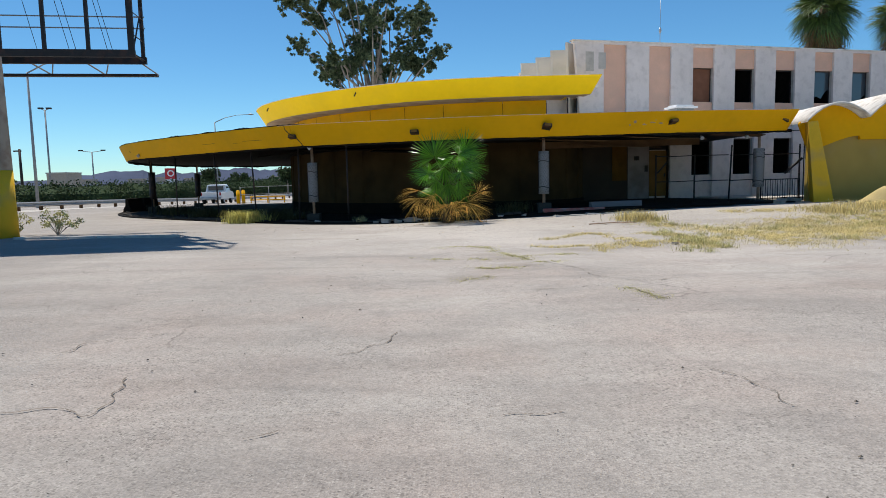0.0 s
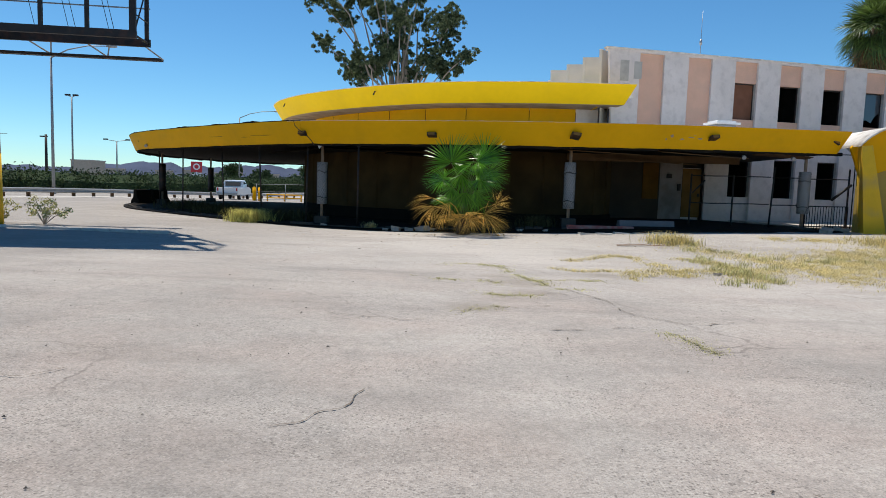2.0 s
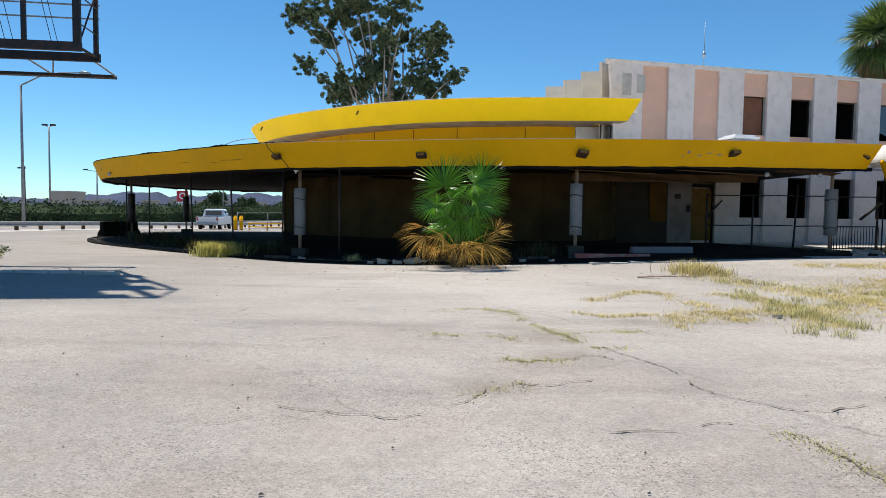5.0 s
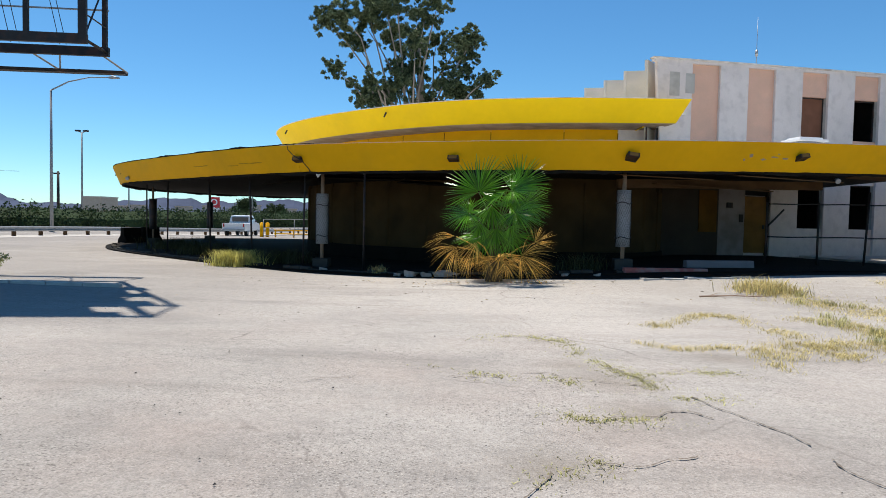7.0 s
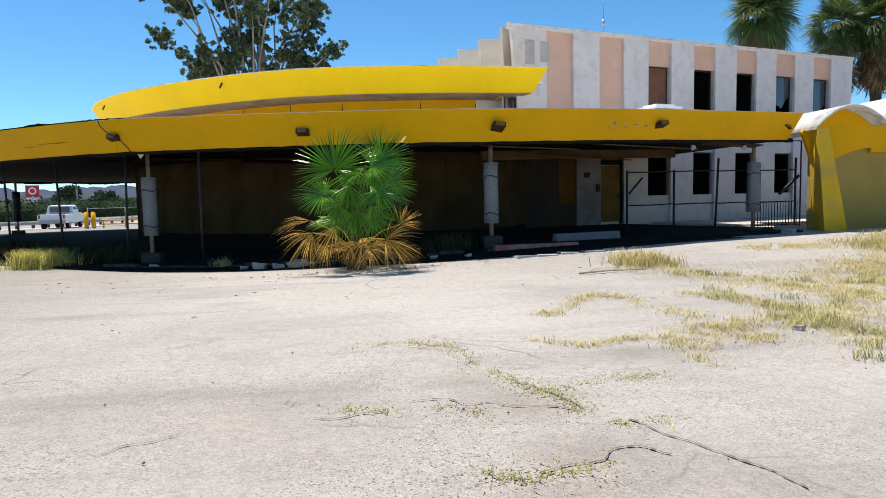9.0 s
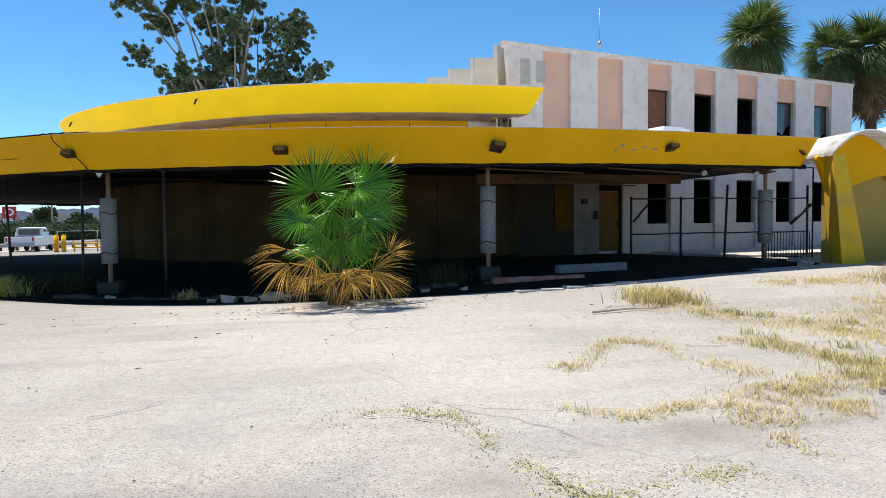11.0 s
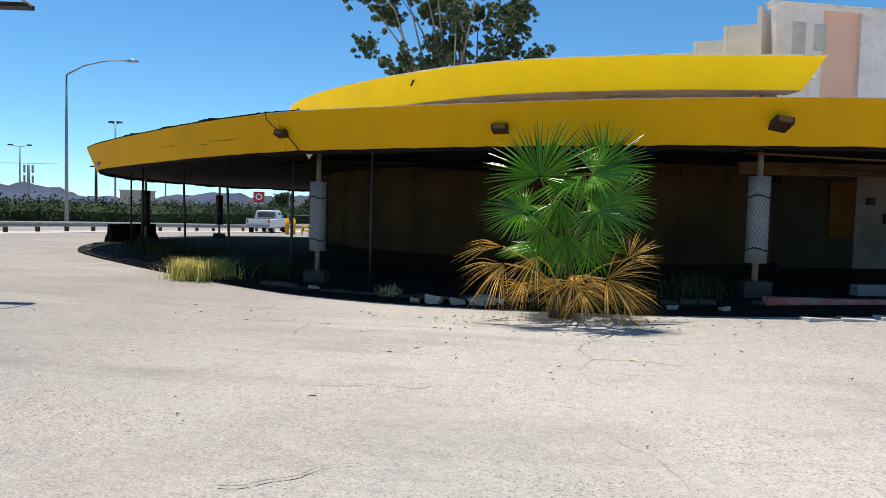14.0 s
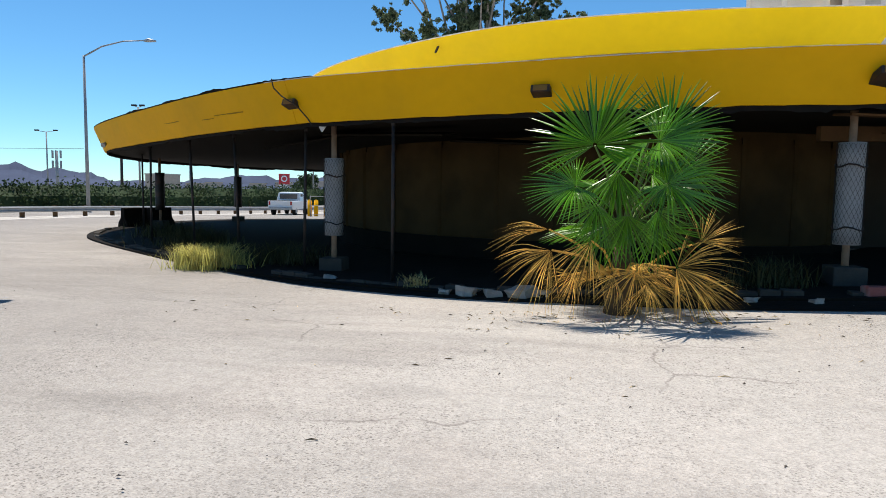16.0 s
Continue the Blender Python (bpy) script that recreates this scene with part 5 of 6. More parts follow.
DEAD_FANS = [((-0.95, -0.1, 1.08), (-1.0, 0.0, 0.12), (0.0, -0.6, 1.0), 0.80, 32), ((-0.90, -0.5, 0.84), (-0.7, -0.3, -0.55), (-0.1, -0.8, 0.6), 0.82, 58), ((-0.42, -0.6, 0.98), (-0.5, -0.4, -0.8), (-0.1, -0.9, 0.4), 0.88, 42), ((0.13, -0.5, 0.62), (-0.25, -0.4, -0.9), (0.0, -1.0, 0.3), 0.60, 78),
             ((0.62, -0.4, 0.66), (1.0, -0.25, -0.1), (0.0, -1.0, 0.5), 0.92, 88), ((0.98, 0.0, 0.95), (0.7, 0.0, 0.8), (0.0, -1.0, 0.3), 0.60, 62), ((0.28, -0.5, 0.45), (0.2, -0.5, -0.8), (0.0, -1.0, 0.3), 0.52, 70), ((0.92, -0.3, 0.42), (0.7, -0.4, -0.4), (0.0, -1.0, 0.5), 0.55, 65), ((-0.6, -0.55, 0.55), (-0.6, -0.5, -0.5), (0.0, -1.0, 0.5), 0.58, 55)]


def make_front_palm():
    rng = np.random.default_rng(12)
    cx, cy = 0.30, 21.95
    z = ground_z(cx, cy)
    palm = thing("fan_palm", "young green fan palm with dead brown lower fronds beside the canopy", "palm", at=(cx, cy, z))
    bm = bmesh.new()
    add_tube(bm, [(0, 0, -0.05), (0, 0, 0.3), (0.02, 0, 0.65), (0.0, 0, 0.95)], [0.22, 0.19, 0.15, 0.08], 12)
    part("trunk", bm, TRUNK, palm, "short fibrous trunk")

    def frond(hub, axis, face, blade, spread, live):
        hub, axis, face = Vector(hub), Vector(axis).normalized(), Vector(face)
        side = face.cross(axis).normalized()
        up = axis.cross(side)
        m = Matrix((axis, side, up)).transposed().to_4x4()
        m.translation = hub
        segs = int(spread * (0.36 if live else 0.8))
        v, f, _ = fan_leaf(rng, 0.01, blade, 0.07 if live else 0.30, segs, spread, 0.9, 0.0 if live else 0.8, 1.0 if live else 0.75)
        pv = []
        for k, p in enumerate(place_leaf(v, m)):
            d = (Vector(p) - hub).length
            pv.append((p[0], p[1], max(0.02 + 0.03 * rng.random(), p[2] - (0.06 if live else 0.20) * d * d)))
        leaf = from_arrays("leaf", pv, f, PALM_GREEN if live else PALM_DRY, palm, "glossy green fan leaf" if live else "dry golden-brown dead fan leaf")
        foot = Vector((hub.x * 0.1, hub.y * 0.1, (0.35 + 0.4 * hub.z) if live else 0.45))
        mid = foot.lerp(hub, 0.55) + Vector((0, 0, 0.10))
        part("stalk", tube([foot, mid, hub], [0.022, 0.017, 0.012], 5), STALK if live else PALM_DRY, leaf)

    for fan in FRONT_FANS:
        frond(*fan, True)
    for fan in DEAD_FANS:
        frond(*fan, False)
    for k in range(5):
        az = 137.5 * k + rng.normal() * 8
        e = radians(60 - 50 * (k / 4) ** 0.8)
        out = Vector((math.cos(radians(az)), math.sin(radians(az)), 0))
        out.y = 0.25 + 0.75 * abs(out.y)
        reach = 0.42 + 0.28 * rng.random()
        hub = out * reach * math.cos(e) + Vector((0, 0, 0.95 + 1.05 * math.sin(e) + 0.1 * rng.normal()))
        axis = out * math.cos(e - 0.4) + Vector((0, 0, math.sin(e - 0.4)))
        face = Vector((rng.normal() * 0.5, rng.normal() * 0.5, 1.0)) - out * 0.8 * math.sin(e)
        frond(hub, axis, face, 0.60 + 0.14 * rng.random(), 130, True)
    for k in range(14):
        az = 137.5 * k + rng.normal() * 10
        e = radians(15 - 55 * rng.random())
        out = Vector((math.cos(radians(az)), math.sin(radians(az)), 0))
        hub = out * (0.25 + 0.4 * rng.random()) + Vector((0, 0, 0.35 + 0.35 * rng.random()))
        frond(hub, out * math.cos(e) + Vector((0, 0, math.sin(e))), Vector((rng.normal() * 0.6, rng.normal() * 0.6, 1.0)), 0.40 + 0.2 * rng.random(), 45 + 35 * rng.random(), False)


make_front_palm()


def make_far_palm(x, y, height, seed, leaves=60, blade=1.25):
    rng = np.random.default_rng(seed)
    palm = thing("tall_fan_palm", "tall fan palm with a shaggy brown skirt behind the motel", "palm", "palms behind the motel", at=(x, y, 0))
    part("trunk", tube([(0, 0, -0.1), (0.1, 0, height * 0.5), (0, 0, height)], [0.42, 0.33, 0.28], 12), TRUNK, palm)
    verts, faces, dv, df = [], [], [], []
    for k in range(leaves):
        t = k / (leaves - 1)
        pitch = 80 - 118 * t + rng.normal() * 10
        v, f, _ = fan_leaf(rng, 0.35 + 0.85 * rng.random(), blade * (0.62 + 0.12 * rng.random()), 0.3 + 1.5 * t, 24, 105)
        m = pose(0, 0, height - 0.5 * t, 0, 0, 137.5 * k) @ pose(0, 0, 0, rng.normal() * 32, -pitch, 0)
        off = len(verts)
        verts += place_leaf(v, m)
        faces += [tuple(i + off for i in q) for q in f]
    for k in range(90):
        v, f, _ = fan_leaf(rng, 0.75 + 0.4 * rng.random(), 1.35, 0.3, 16, 70, rag=0.6)
        m = pose(0, 0, height - 0.5 - 2.3 * rng.random() ** 1.2, 0, 0, 137.5 * k) @ pose(0, 0, 0, rng.normal() * 14, 46 + 32 * rng.random(), 0)
        off = len(dv)
        dv += place_leaf(v, m)
        df += [tuple(i + off for i in q) for q in f]
    from_arrays("crown", verts, faces, PALM_DARK, palm, "dull green fan leaves")
    from_arrays("skirt", dv, df, PALM_SKIRT, palm, "hanging dead brown fronds")


make_far_palm(24.9, 44.5, 12.2, 1, 66, 2.2)
make_far_palm(30.4, 45.2, 11.8, 2, 48, 1.7)
make_far_palm(32.8, 44.8, 12.0, 3, 56, 2.1)


def make_eucalyptus():
    ox, oy = -5.1, 55.0
    tree = thing("eucalyptus_tree", "tall open eucalyptus with pale limbs behind the diner", "tree", at=(ox, oy, 0))
    k = 0.0448
    clumps = [(-151, 127, 18), (-124, 131, 20), (-109, 101, 18), (-147, 61, 16), (-122, 45, 7), (-87, 145, 24), (-57, 151, 24), (-37, 165, 18), (-14, 156, 11), (-57, 129, 20), (-99, 135, 10), (29, 147, 17), (9, 133, 18), (21, 117, 18), (-17, 101, 24), (-3, 83, 16), (66, 107, 18), (85, 93, 15), (71, 77, 18), (73, 53, 13), (41, 55, 11), (-44, 63, 14), (-13, 57, 20), (-31, 31, 26), (-57, 21, 18), (-99, 18, 22), (-71, 27, 14), (-77, 1, 16), (43, 27, 20), (71, 17, 22), (109, 33, 15), (11, 7, 16), (-39, 93, 8)]
    rng = np.random.default_rng(5)
    pts = [np.array((x * k, rng.normal() * 1.6, 9.95 + z * k, 1.2 * r * k)) for x, z, r in clumps]
    cent = []
    for p in pts:
        for _ in range(64):
            d = rng.normal(size=3)
            d /= np.linalg.norm(d)
            cent.append((*(p[:3] + d * p[3] * (0.1 + 1.15 * rng.random()) * np.array((1.12, 1.1, 0.95))), p[3] * (0.09 + 0.20 * rng.random())))
    v, f = leaf_cloud(cent, 120000, 0.11, rng, 0.32)
    from_arrays("crown", v, f, LEAF, tree, "clumps of dull green leaves with gaps")
    part("trunk", tube([(0.2, 0, -0.2), (0.0, 0, 4.0), (0.1, 0, 9.0), (0.0, 0, 12.5), (-0.4, 0, 15.5)], [0.6, 0.48, 0.34, 0.2, 0.06], 12), BARK, tree, "pale smooth trunk")
    for p in pts:
        z0 = max(4.6, min(p[2] - 2.4, 5.2 + 0.45 * (p[2] - 9.95)))
        a = Vector((-0.5 + 0.5 * rng.normal(), 0.3 * rng.normal(), z0))
        b = Vector(p[:3])
        bend = Vector((rng.normal() * 0.35, rng.normal() * 0.3, -0.3))
        q1, q2, q3 = a.lerp(b, 0.3) + bend, a.lerp(b, 0.55) + bend * 0.3, a.lerp(b, 0.8) - bend * 0.45
        part("limb", tube([a, q1, q2, q3, b], [0.12, 0.09, 0.07, 0.045, 0.02], 6), BARK, tree)


make_eucalyptus()


def blades(rng, spots, height, width, lean):
    """Grass blades at plan spots: thin bent triangles."""
    n = len(spots)
    az = rng.random(n) * 2 * math.pi
    h = height * (0.35 + 0.9 * rng.random(n))
    w = width * (0.6 + 0.8 * rng.random(n))
    ln = lean * h * (0.3 + rng.random(n))
    base = np.array([(x, y, ground_z(x, y)) for x, y in spots])
    d = np.stack((np.cos(az), np.sin(az), 0 * az), 1)
    s = np.stack((-np.sin(az), np.cos(az), 0 * az), 1)
    up = np.array((0, 0, 1.0))
    mid = base + d * (ln * 0.35)[:, None] + up * (h * 0.6)[:, None]
    tip = base + d * ln[:, None] + up * (h * 0.95)[:, None]
    v = np.stack((base - s * w[:, None], base + s * w[:, None], mid + s * w[:, None] * 0.7, mid - s * w[:, None] * 0.7, tip), 1).reshape(-1, 3)
    i = np.arange(n)[:, None] * 5
    quads, tris = (i + np.array((0, 1, 2, 3))).tolist(), (i + np.array((3, 2, 4))).tolist()
    return v.tolist(), quads + tris


def along(points, n, spread, rng):
    line = spline(points, 10)
    out = []
    for _ in range(n):
        j = rng.integers(0, len(line) - 1)
        t = rng.random()
        p = line[j] * (1 - t) + line[j + 1] * t
        p = p + rng.normal(size=2) * spread
        if 0.5 * noise.noise((p[0] * 1.3, p[1] * 1.3, 4.0)) + 0.6 * noise.noise((p[0] * 4.1, p[1] * 4.1, 7.0)) + 0.5 * rng.random() < 0.16:
            continue
        out.append((p[0], p[1]))
    return out


# lines of the broken paving's cracks and of the grass in them, in plan
NEAR_CRACKS = [[(-3.6, 3.9), (-2.57, 3.91), (-2.34, 3.84), (-2.16, 3.8), (-2.14, 3.98), (-2.17, 4.28), (-2.33, 4.84)], [(-3.32, 5.45), (-3.26, 5.83), (-3.08, 6.02), (-2.82, 6.07), (-2.63, 6.31)], [(-0.67, 5.23), (-0.5, 5.45), (-0.31, 5.65), (-0.24, 6.11)],
               [(-1.54, 8.53), (-1.25, 8.74)], [(-1.15, 9.05), (-0.88, 8.93), (-0.56, 8.85), (-0.2, 8.77), (0.03, 8.91)], [(0.65, 3.64), (0.83, 3.65), (1.06, 3.69)], [(-0.7, 3.76), (-0.44, 3.78)], [(-0.95, 3.33), (-0.77, 3.46)], [(2.33, 4.63), (2.47, 4.42), (2.58, 4.12), (2.63, 3.75)],
               [(-1.7, 11.7), (-1.2, 12.0)], [(-2.0, 15.0), (-1.3, 15.5)]]
FAR_CRACKS = [[(-0.24, 12.2), (0.19, 12.19), (0.62, 12.52), (1.05, 12.27), (1.46, 12.14), (1.85, 11.87), (2.11, 11.49), (2.37, 10.86), (2.51, 10.53), (2.58, 9.96), (2.68, 9.63), (2.87, 9.47), (3.04, 9.26), (3.3, 9.2), (3.71, 9.38), (4.03, 9.44)],
              [(0.28, 9.17), (0.49, 9.43), (0.68, 9.79), (0.94, 9.87), (1.27, 9.9), (1.62, 10.1)], [(1.43, 8.56), (1.98, 8.63), (2.29, 8.82), (2.53, 8.71), (2.77, 8.62), (2.9, 8.13), (2.97, 7.72)], [(0.41, 14.54), (0.93, 14.35), (1.27, 13.56), (1.47, 12.99), (1.71, 12.41), (1.92, 11.72)],
              [(1.14, 10.88), (1.44, 10.97), (1.83, 11.18), (2.04, 11.04)], [(4.88, 20.02), (5.5, 20.07), (5.81, 19.7)], [(4.66, 17.2), (4.95, 16.82), (5.44, 16.86), (5.99, 16.82)], [(6.54, 16.79), (6.99, 16.73), (7.35, 16.32)]]
GREEN_LINES = [[(1.66, 12.58), (2.14, 12.65), (2.44, 12.74), (2.69, 12.81), (2.87, 12.59)], [(2.07, 11.69), (2.29, 11.68), (2.45, 11.65)], [(-0.06, 14.45), (0.19, 14.5), (0.45, 14.65), (0.71, 14.7), (0.95, 14.5), (1.2, 14.5)], [(-0.05, 12.36), (0.17, 12.36), (0.34, 12.25)],
               [(0.75, 12.31), (0.9, 12.16), (1.05, 12.04)], [(-0.46, 12.64), (-0.33, 12.64)], [(0.79, 11.0), (0.94, 10.87), (1.11, 10.88), (1.3, 10.92), (1.48, 10.95), (1.7, 11.02)], [(1.19, 14.48), (1.27, 13.56), (1.41, 13.2), (1.55, 12.7), (1.71, 12.41), (1.8, 11.88), (1.99, 11.59)],
               [(0.49, 9.43), (0.68, 9.79), (0.94, 9.87)], [(2.77, 8.62), (2.9, 8.13), (2.97, 7.72)]]
# dry grass between the plates of the paving: how wide it spreads, and its line
DRY_LINES = [(0.42, [(6.48, 20.46), (6.52, 19.68), (6.74, 19.2), (7.09, 18.63), (7.37, 18.18), (7.55, 17.51), (7.63, 16.93), (7.99, 16.5), (8.5, 16.1)]), (0.13, [(2.68, 15.9), (2.97, 16.19), (3.53, 16.92), (3.98, 17.39), (4.32, 17.29), (4.42, 16.68), (4.44, 16.0), (4.62, 15.62)]),
             (0.2, [(4.62, 15.62), (4.53, 14.82), (4.53, 14.46), (4.65, 14.2), (4.79, 13.97)]), (0.2, [(5.43, 17.3), (6.07, 16.8), (6.05, 16.34), (5.99, 15.58), (5.94, 15.06), (6.08, 14.81), (6.63, 15.09), (7.23, 15.4)]), (0.28, [(6.37, 15.63), (6.01, 14.63), (5.84, 13.97), (5.77, 13.53)])]
DRY_LINES += [(0.24, [(3.73, 14.17), (4.13, 14.39), (4.72, 14.77), (5.16, 14.85), (5.51, 14.69), (5.93, 14.73)]), (0.1, [(3.66, 14.03), (3.52, 13.52), (3.46, 12.95)]), (0.1, [(3.65, 13.49), (4.03, 13.74), (4.43, 13.85), (4.84, 13.96)]), (0.07, [(2.15, 14.4), (2.69, 14.06), (3.19, 14.3), (3.76, 14.22)]),
              (0.3, [(9.65, 21.84), (10.52, 22.03), (11.31, 21.87), (12.69, 22.63)]), (0.4, [(10.03, 19.37), (10.72, 19.58), (11.6, 20.04)]), (0.9, [(8.8, 17.3), (10.5, 18.4), (13.5, 20.2), (16.5, 22.6)]), (0.8, [(9.5, 15.2), (11.5, 17.2), (14.5, 20.6)]), (0.5, [(8.0, 16.2), (7.9, 15.0), (7.8, 13.6)])]


def make_cracks():
    rng = random.Random(8)
    verts, faces = [], []
    for broad, c in [(1.0, c) for c in NEAR_CRACKS] + [(1.45, c) for c in FAR_CRACKS]:
        line = spline(c, 14)
        prev = None
        for i, p in enumerate(line):
            d = line[min(i + 1, len(line) - 1)] - line[max(i - 1, 0)]
            d = d / np.linalg.norm(d)
            s = np.array((-d[1], d[0]))
            q = p + s * 0.06 * noise.noise((p[0] * 4, p[1] * 4, 0.0)) * 1.6
            w = broad * (0.0025 + 0.009 * rng.random() ** 2)
            z = ground_z(*q) + 0.014
            verts += [(q[0] + s[0] * w, q[1] + s[1] * w, z), (q[0] - s[0] * w * rng.random(), q[1] - s[1] * w * rng.random(), z)]
            k = len(verts)
            if prev is not None and noise.noise((p[0] * 1.9, p[1] * 1.9, 6.0)) > -0.28:
                faces.append((prev, prev + 1, k - 1, k - 2))
            prev = k - 2
    tagged(from_arrays("paving_cracks", verts, faces, CRACK), "dirt-filled cracks across the car park", "crack", kind="structure")


make_cracks()


def make_grass():
    rng = np.random.default_rng(21)
    spots = []
    for c in GREEN_LINES:
        length = sum(math.dist(a, b) for a, b in zip(c, c[1:]))
        spots += along(c, int(240 * length), 0.04, rng) + along(c, int(330 * length), 0.13, rng)
    tagged(from_arrays("crack_grass", *blades(rng, spots, 0.022, 0.0042, 2.4), GREEN_WEED), "low yellow-green grass in the paving cracks", "grass", kind="stuff")
    spots = []
    for wide, c in DRY_LINES:
        length = sum(math.dist(a, b) for a, b in zip(c, c[1:]))
        spots += along(c, int((800 if wide < 0.15 else 1300) * length * (0.3 + (2.0 if wide < 0.45 else 3.2) * wide)), wide, rng)
    tagged(from_arrays("dry_grass", *blades(rng, spots, 0.062, 0.0036, 1.9), DRY_GRASS), "dry straw-coloured grass on the broken paving", "grass", kind="stuff")
    clumps = []
    for k in range(60):
        c = DRY_LINES[(0, 3, 4, 11, 12)[k % 5]][1]
        p = spline(c, 10)[int(rng.integers(0, (len(c) - 1) * 10))]
        x, y = p[0] + rng.normal() * 0.5, p[1] + rng.normal() * 0.5
        clumps += [(x + rng.normal() * 0.1, y + rng.normal() * 0.1) for _ in range(60)]
    tagged(from_arrays("grass_clumps", *blades(rng, clumps, 0.13, 0.005, 1.1), GREEN_WEED), "small yellow-green grass clumps on the broken paving", "grass", kind="stuff")


make_grass()


def make_tuft(x, y, radius, height, count, mat, name, label, seed):
    rng = np.random.default_rng(seed)
    spots = [(x + rng.normal() * radius * 0.5, y + rng.normal() * radius * 0.4) for _ in range(count)]
    tagged(from_arrays(name, *blades(rng, spots, height, 0.009, 0.9), mat), label, "grass", "tufts", "stuff")


make_tuft(-7.7, 25.85, 0.6, 0.46, 3200, TUFT, "grass_tuft", "sunlit yellow-green grass tuft at the canopy's shade", 1)
make_tuft(-6.5, 26.9, 0.9, 0.5, 700, SHADED_WEED, "weed_tuft", "olive weeds in the planter bed, darkened for the shade there", 2)
make_tuft(-10.6, 30.4, 1.1, 0.5, 900, SHADED_WEED, "weed_tuft", "olive weeds in the planter bed, darkened for the shade there", 3)
make_tuft(-2.9, 23.9, 0.2, 0.26, 160, DRY_GRASS, "grass_tuft", "small dry grass tuft by the kerb", 4)
make_tuft(2.7, 23.9, 0.6, 0.45, 500, SHADED_WEED, "weed_tuft", "olive weeds by the canopy post, darkened for the shade there", 5)
make_tuft(-13.3, 33.6, 1.2, 0.55, 900, SHADED_WEED, "weed_tuft", "olive weeds in the planter bed, darkened for the shade there", 6)
make_tuft(6.2, 20.5, 0.7, 0.27, 700, DRY_GRASS, "grass_tuft", "taller dry grass tuft on the paving", 7)
make_tuft(13.0, 21.5, 1.0, 0.22, 1000, DRY_GRASS, "grass_tuft", "taller dry grass tuft by the shelter", 8)
make_tuft(15.0, 22.4, 1.3, 0.22, 1300, DRY_GRASS, "grass_tuft", "taller dry grass tuft by the shelter", 9)


def make_bush(x, y, r, seed):
    rng = np.random.default_rng(seed)
    b = thing("roadside_bush", "sparse grey-green bush at the billboard's foot", "bush", at=(x, y, ground_z(x, y)))
    cent = []
    for k in range(14):
        a = rng.random() * 2 * math.pi
        e = Vector((math.cos(a) * r * rng.random(), math.sin(a) * r * 0.7 * rng.random(), r * (0.35 + 0.75 * rng.random())))
        part("stem", tube([(0, 0, 0), e * 0.55 + Vector((0, 0, 0.08)), e], [0.012, 0.009, 0.005], 5), BARK, b)
        cent.append((*e, 0.16))
    v, f = leaf_cloud(cent, 700, 0.045, rng, 0.4)
    from_arrays("foliage", v, f, GREEN_WEED, b)


make_tuft(-16.0, 21.6, 0.6, 0.4, 500, PALM_DRY, "weed_tuft", "reddish dry weeds by the billboard", 12)
make_bush(-12.3, 20.9, 0.75, 3)
make_bush(-13.9, 21.2, 0.6, 4)


# ---- road furniture and far things ----
def make_street_lamp(x, y, height, arm, az, name="street_lamp"):
    s = thing(name, "tall galvanised street lamp with a curved arm", "street lamp", "street lamps", at=(x, y, ground_z(x, y)), rz=az)
    part("pole", tube([(0, 0, 0), (0, 0, height * 0.5), (0, 0, height)], [0.15, 0.12, 0.09], 10), GREY_METAL, s)
    part("arm", tube([(0, 0, height - 0.05), (arm * 0.3, 0, height + 0.75), (arm * 0.65, 0, height + 1.2), (arm, 0, height + 1.3)], [0.07, 0.06, 0.05, 0.045], 8), GREY_METAL, s)
    bm = bmesh.new()
    add_tube(bm, [(arm - 0.1, 0, height + 1.28), (arm + 0.25, 0, height + 1.33), (arm + 0.85, 0, height + 1.28)], [0.06, 0.16, 0.07], 8)
    part("lamp_head", bm, GALV, s)
    part("base", tube([(0, 0, -0.1), (0, 0, 0.4)], 0.22, 10), CONCRETE, s)


make_street_lamp(-37.2, 60.5, 12.1, 4.6, 15)
make_street_lamp(-41.0, 120.0, 13.0, 6.0, 5)


def make_twin_lamp(x, y, height, span, az):
    s = thing("twin_street_lamp", "thin far street lamp with two heads", "street lamp", "far street lamps", at=(x, y, ground_z(x, y)), rz=az)
    part("pole", tube([(0, 0, 0), (0, 0, height)], [0.16, 0.11], 8), GREY_METAL, s)
    part("arm", tube([(-span, 0, height + 0.25), (0, 0, height), (span, 0, height + 0.25)], 0.06, 6), GREY_METAL, s)
    for k in (-1, 1):
        part("lamp_head", box((k * span - 0.35, -0.2, height + 0.2), (k * span + 0.35, 0.2, height + 0.42)), STEEL, s)


make_twin_lamp(-59.0, 99.5, 13.4, 0.55, 10)
make_twin_lamp(-63.3, 120.0, 8.2, 1.9, 8)
make_twin_lamp(-91.0, 120.0, 11.9, 1.7, 8)


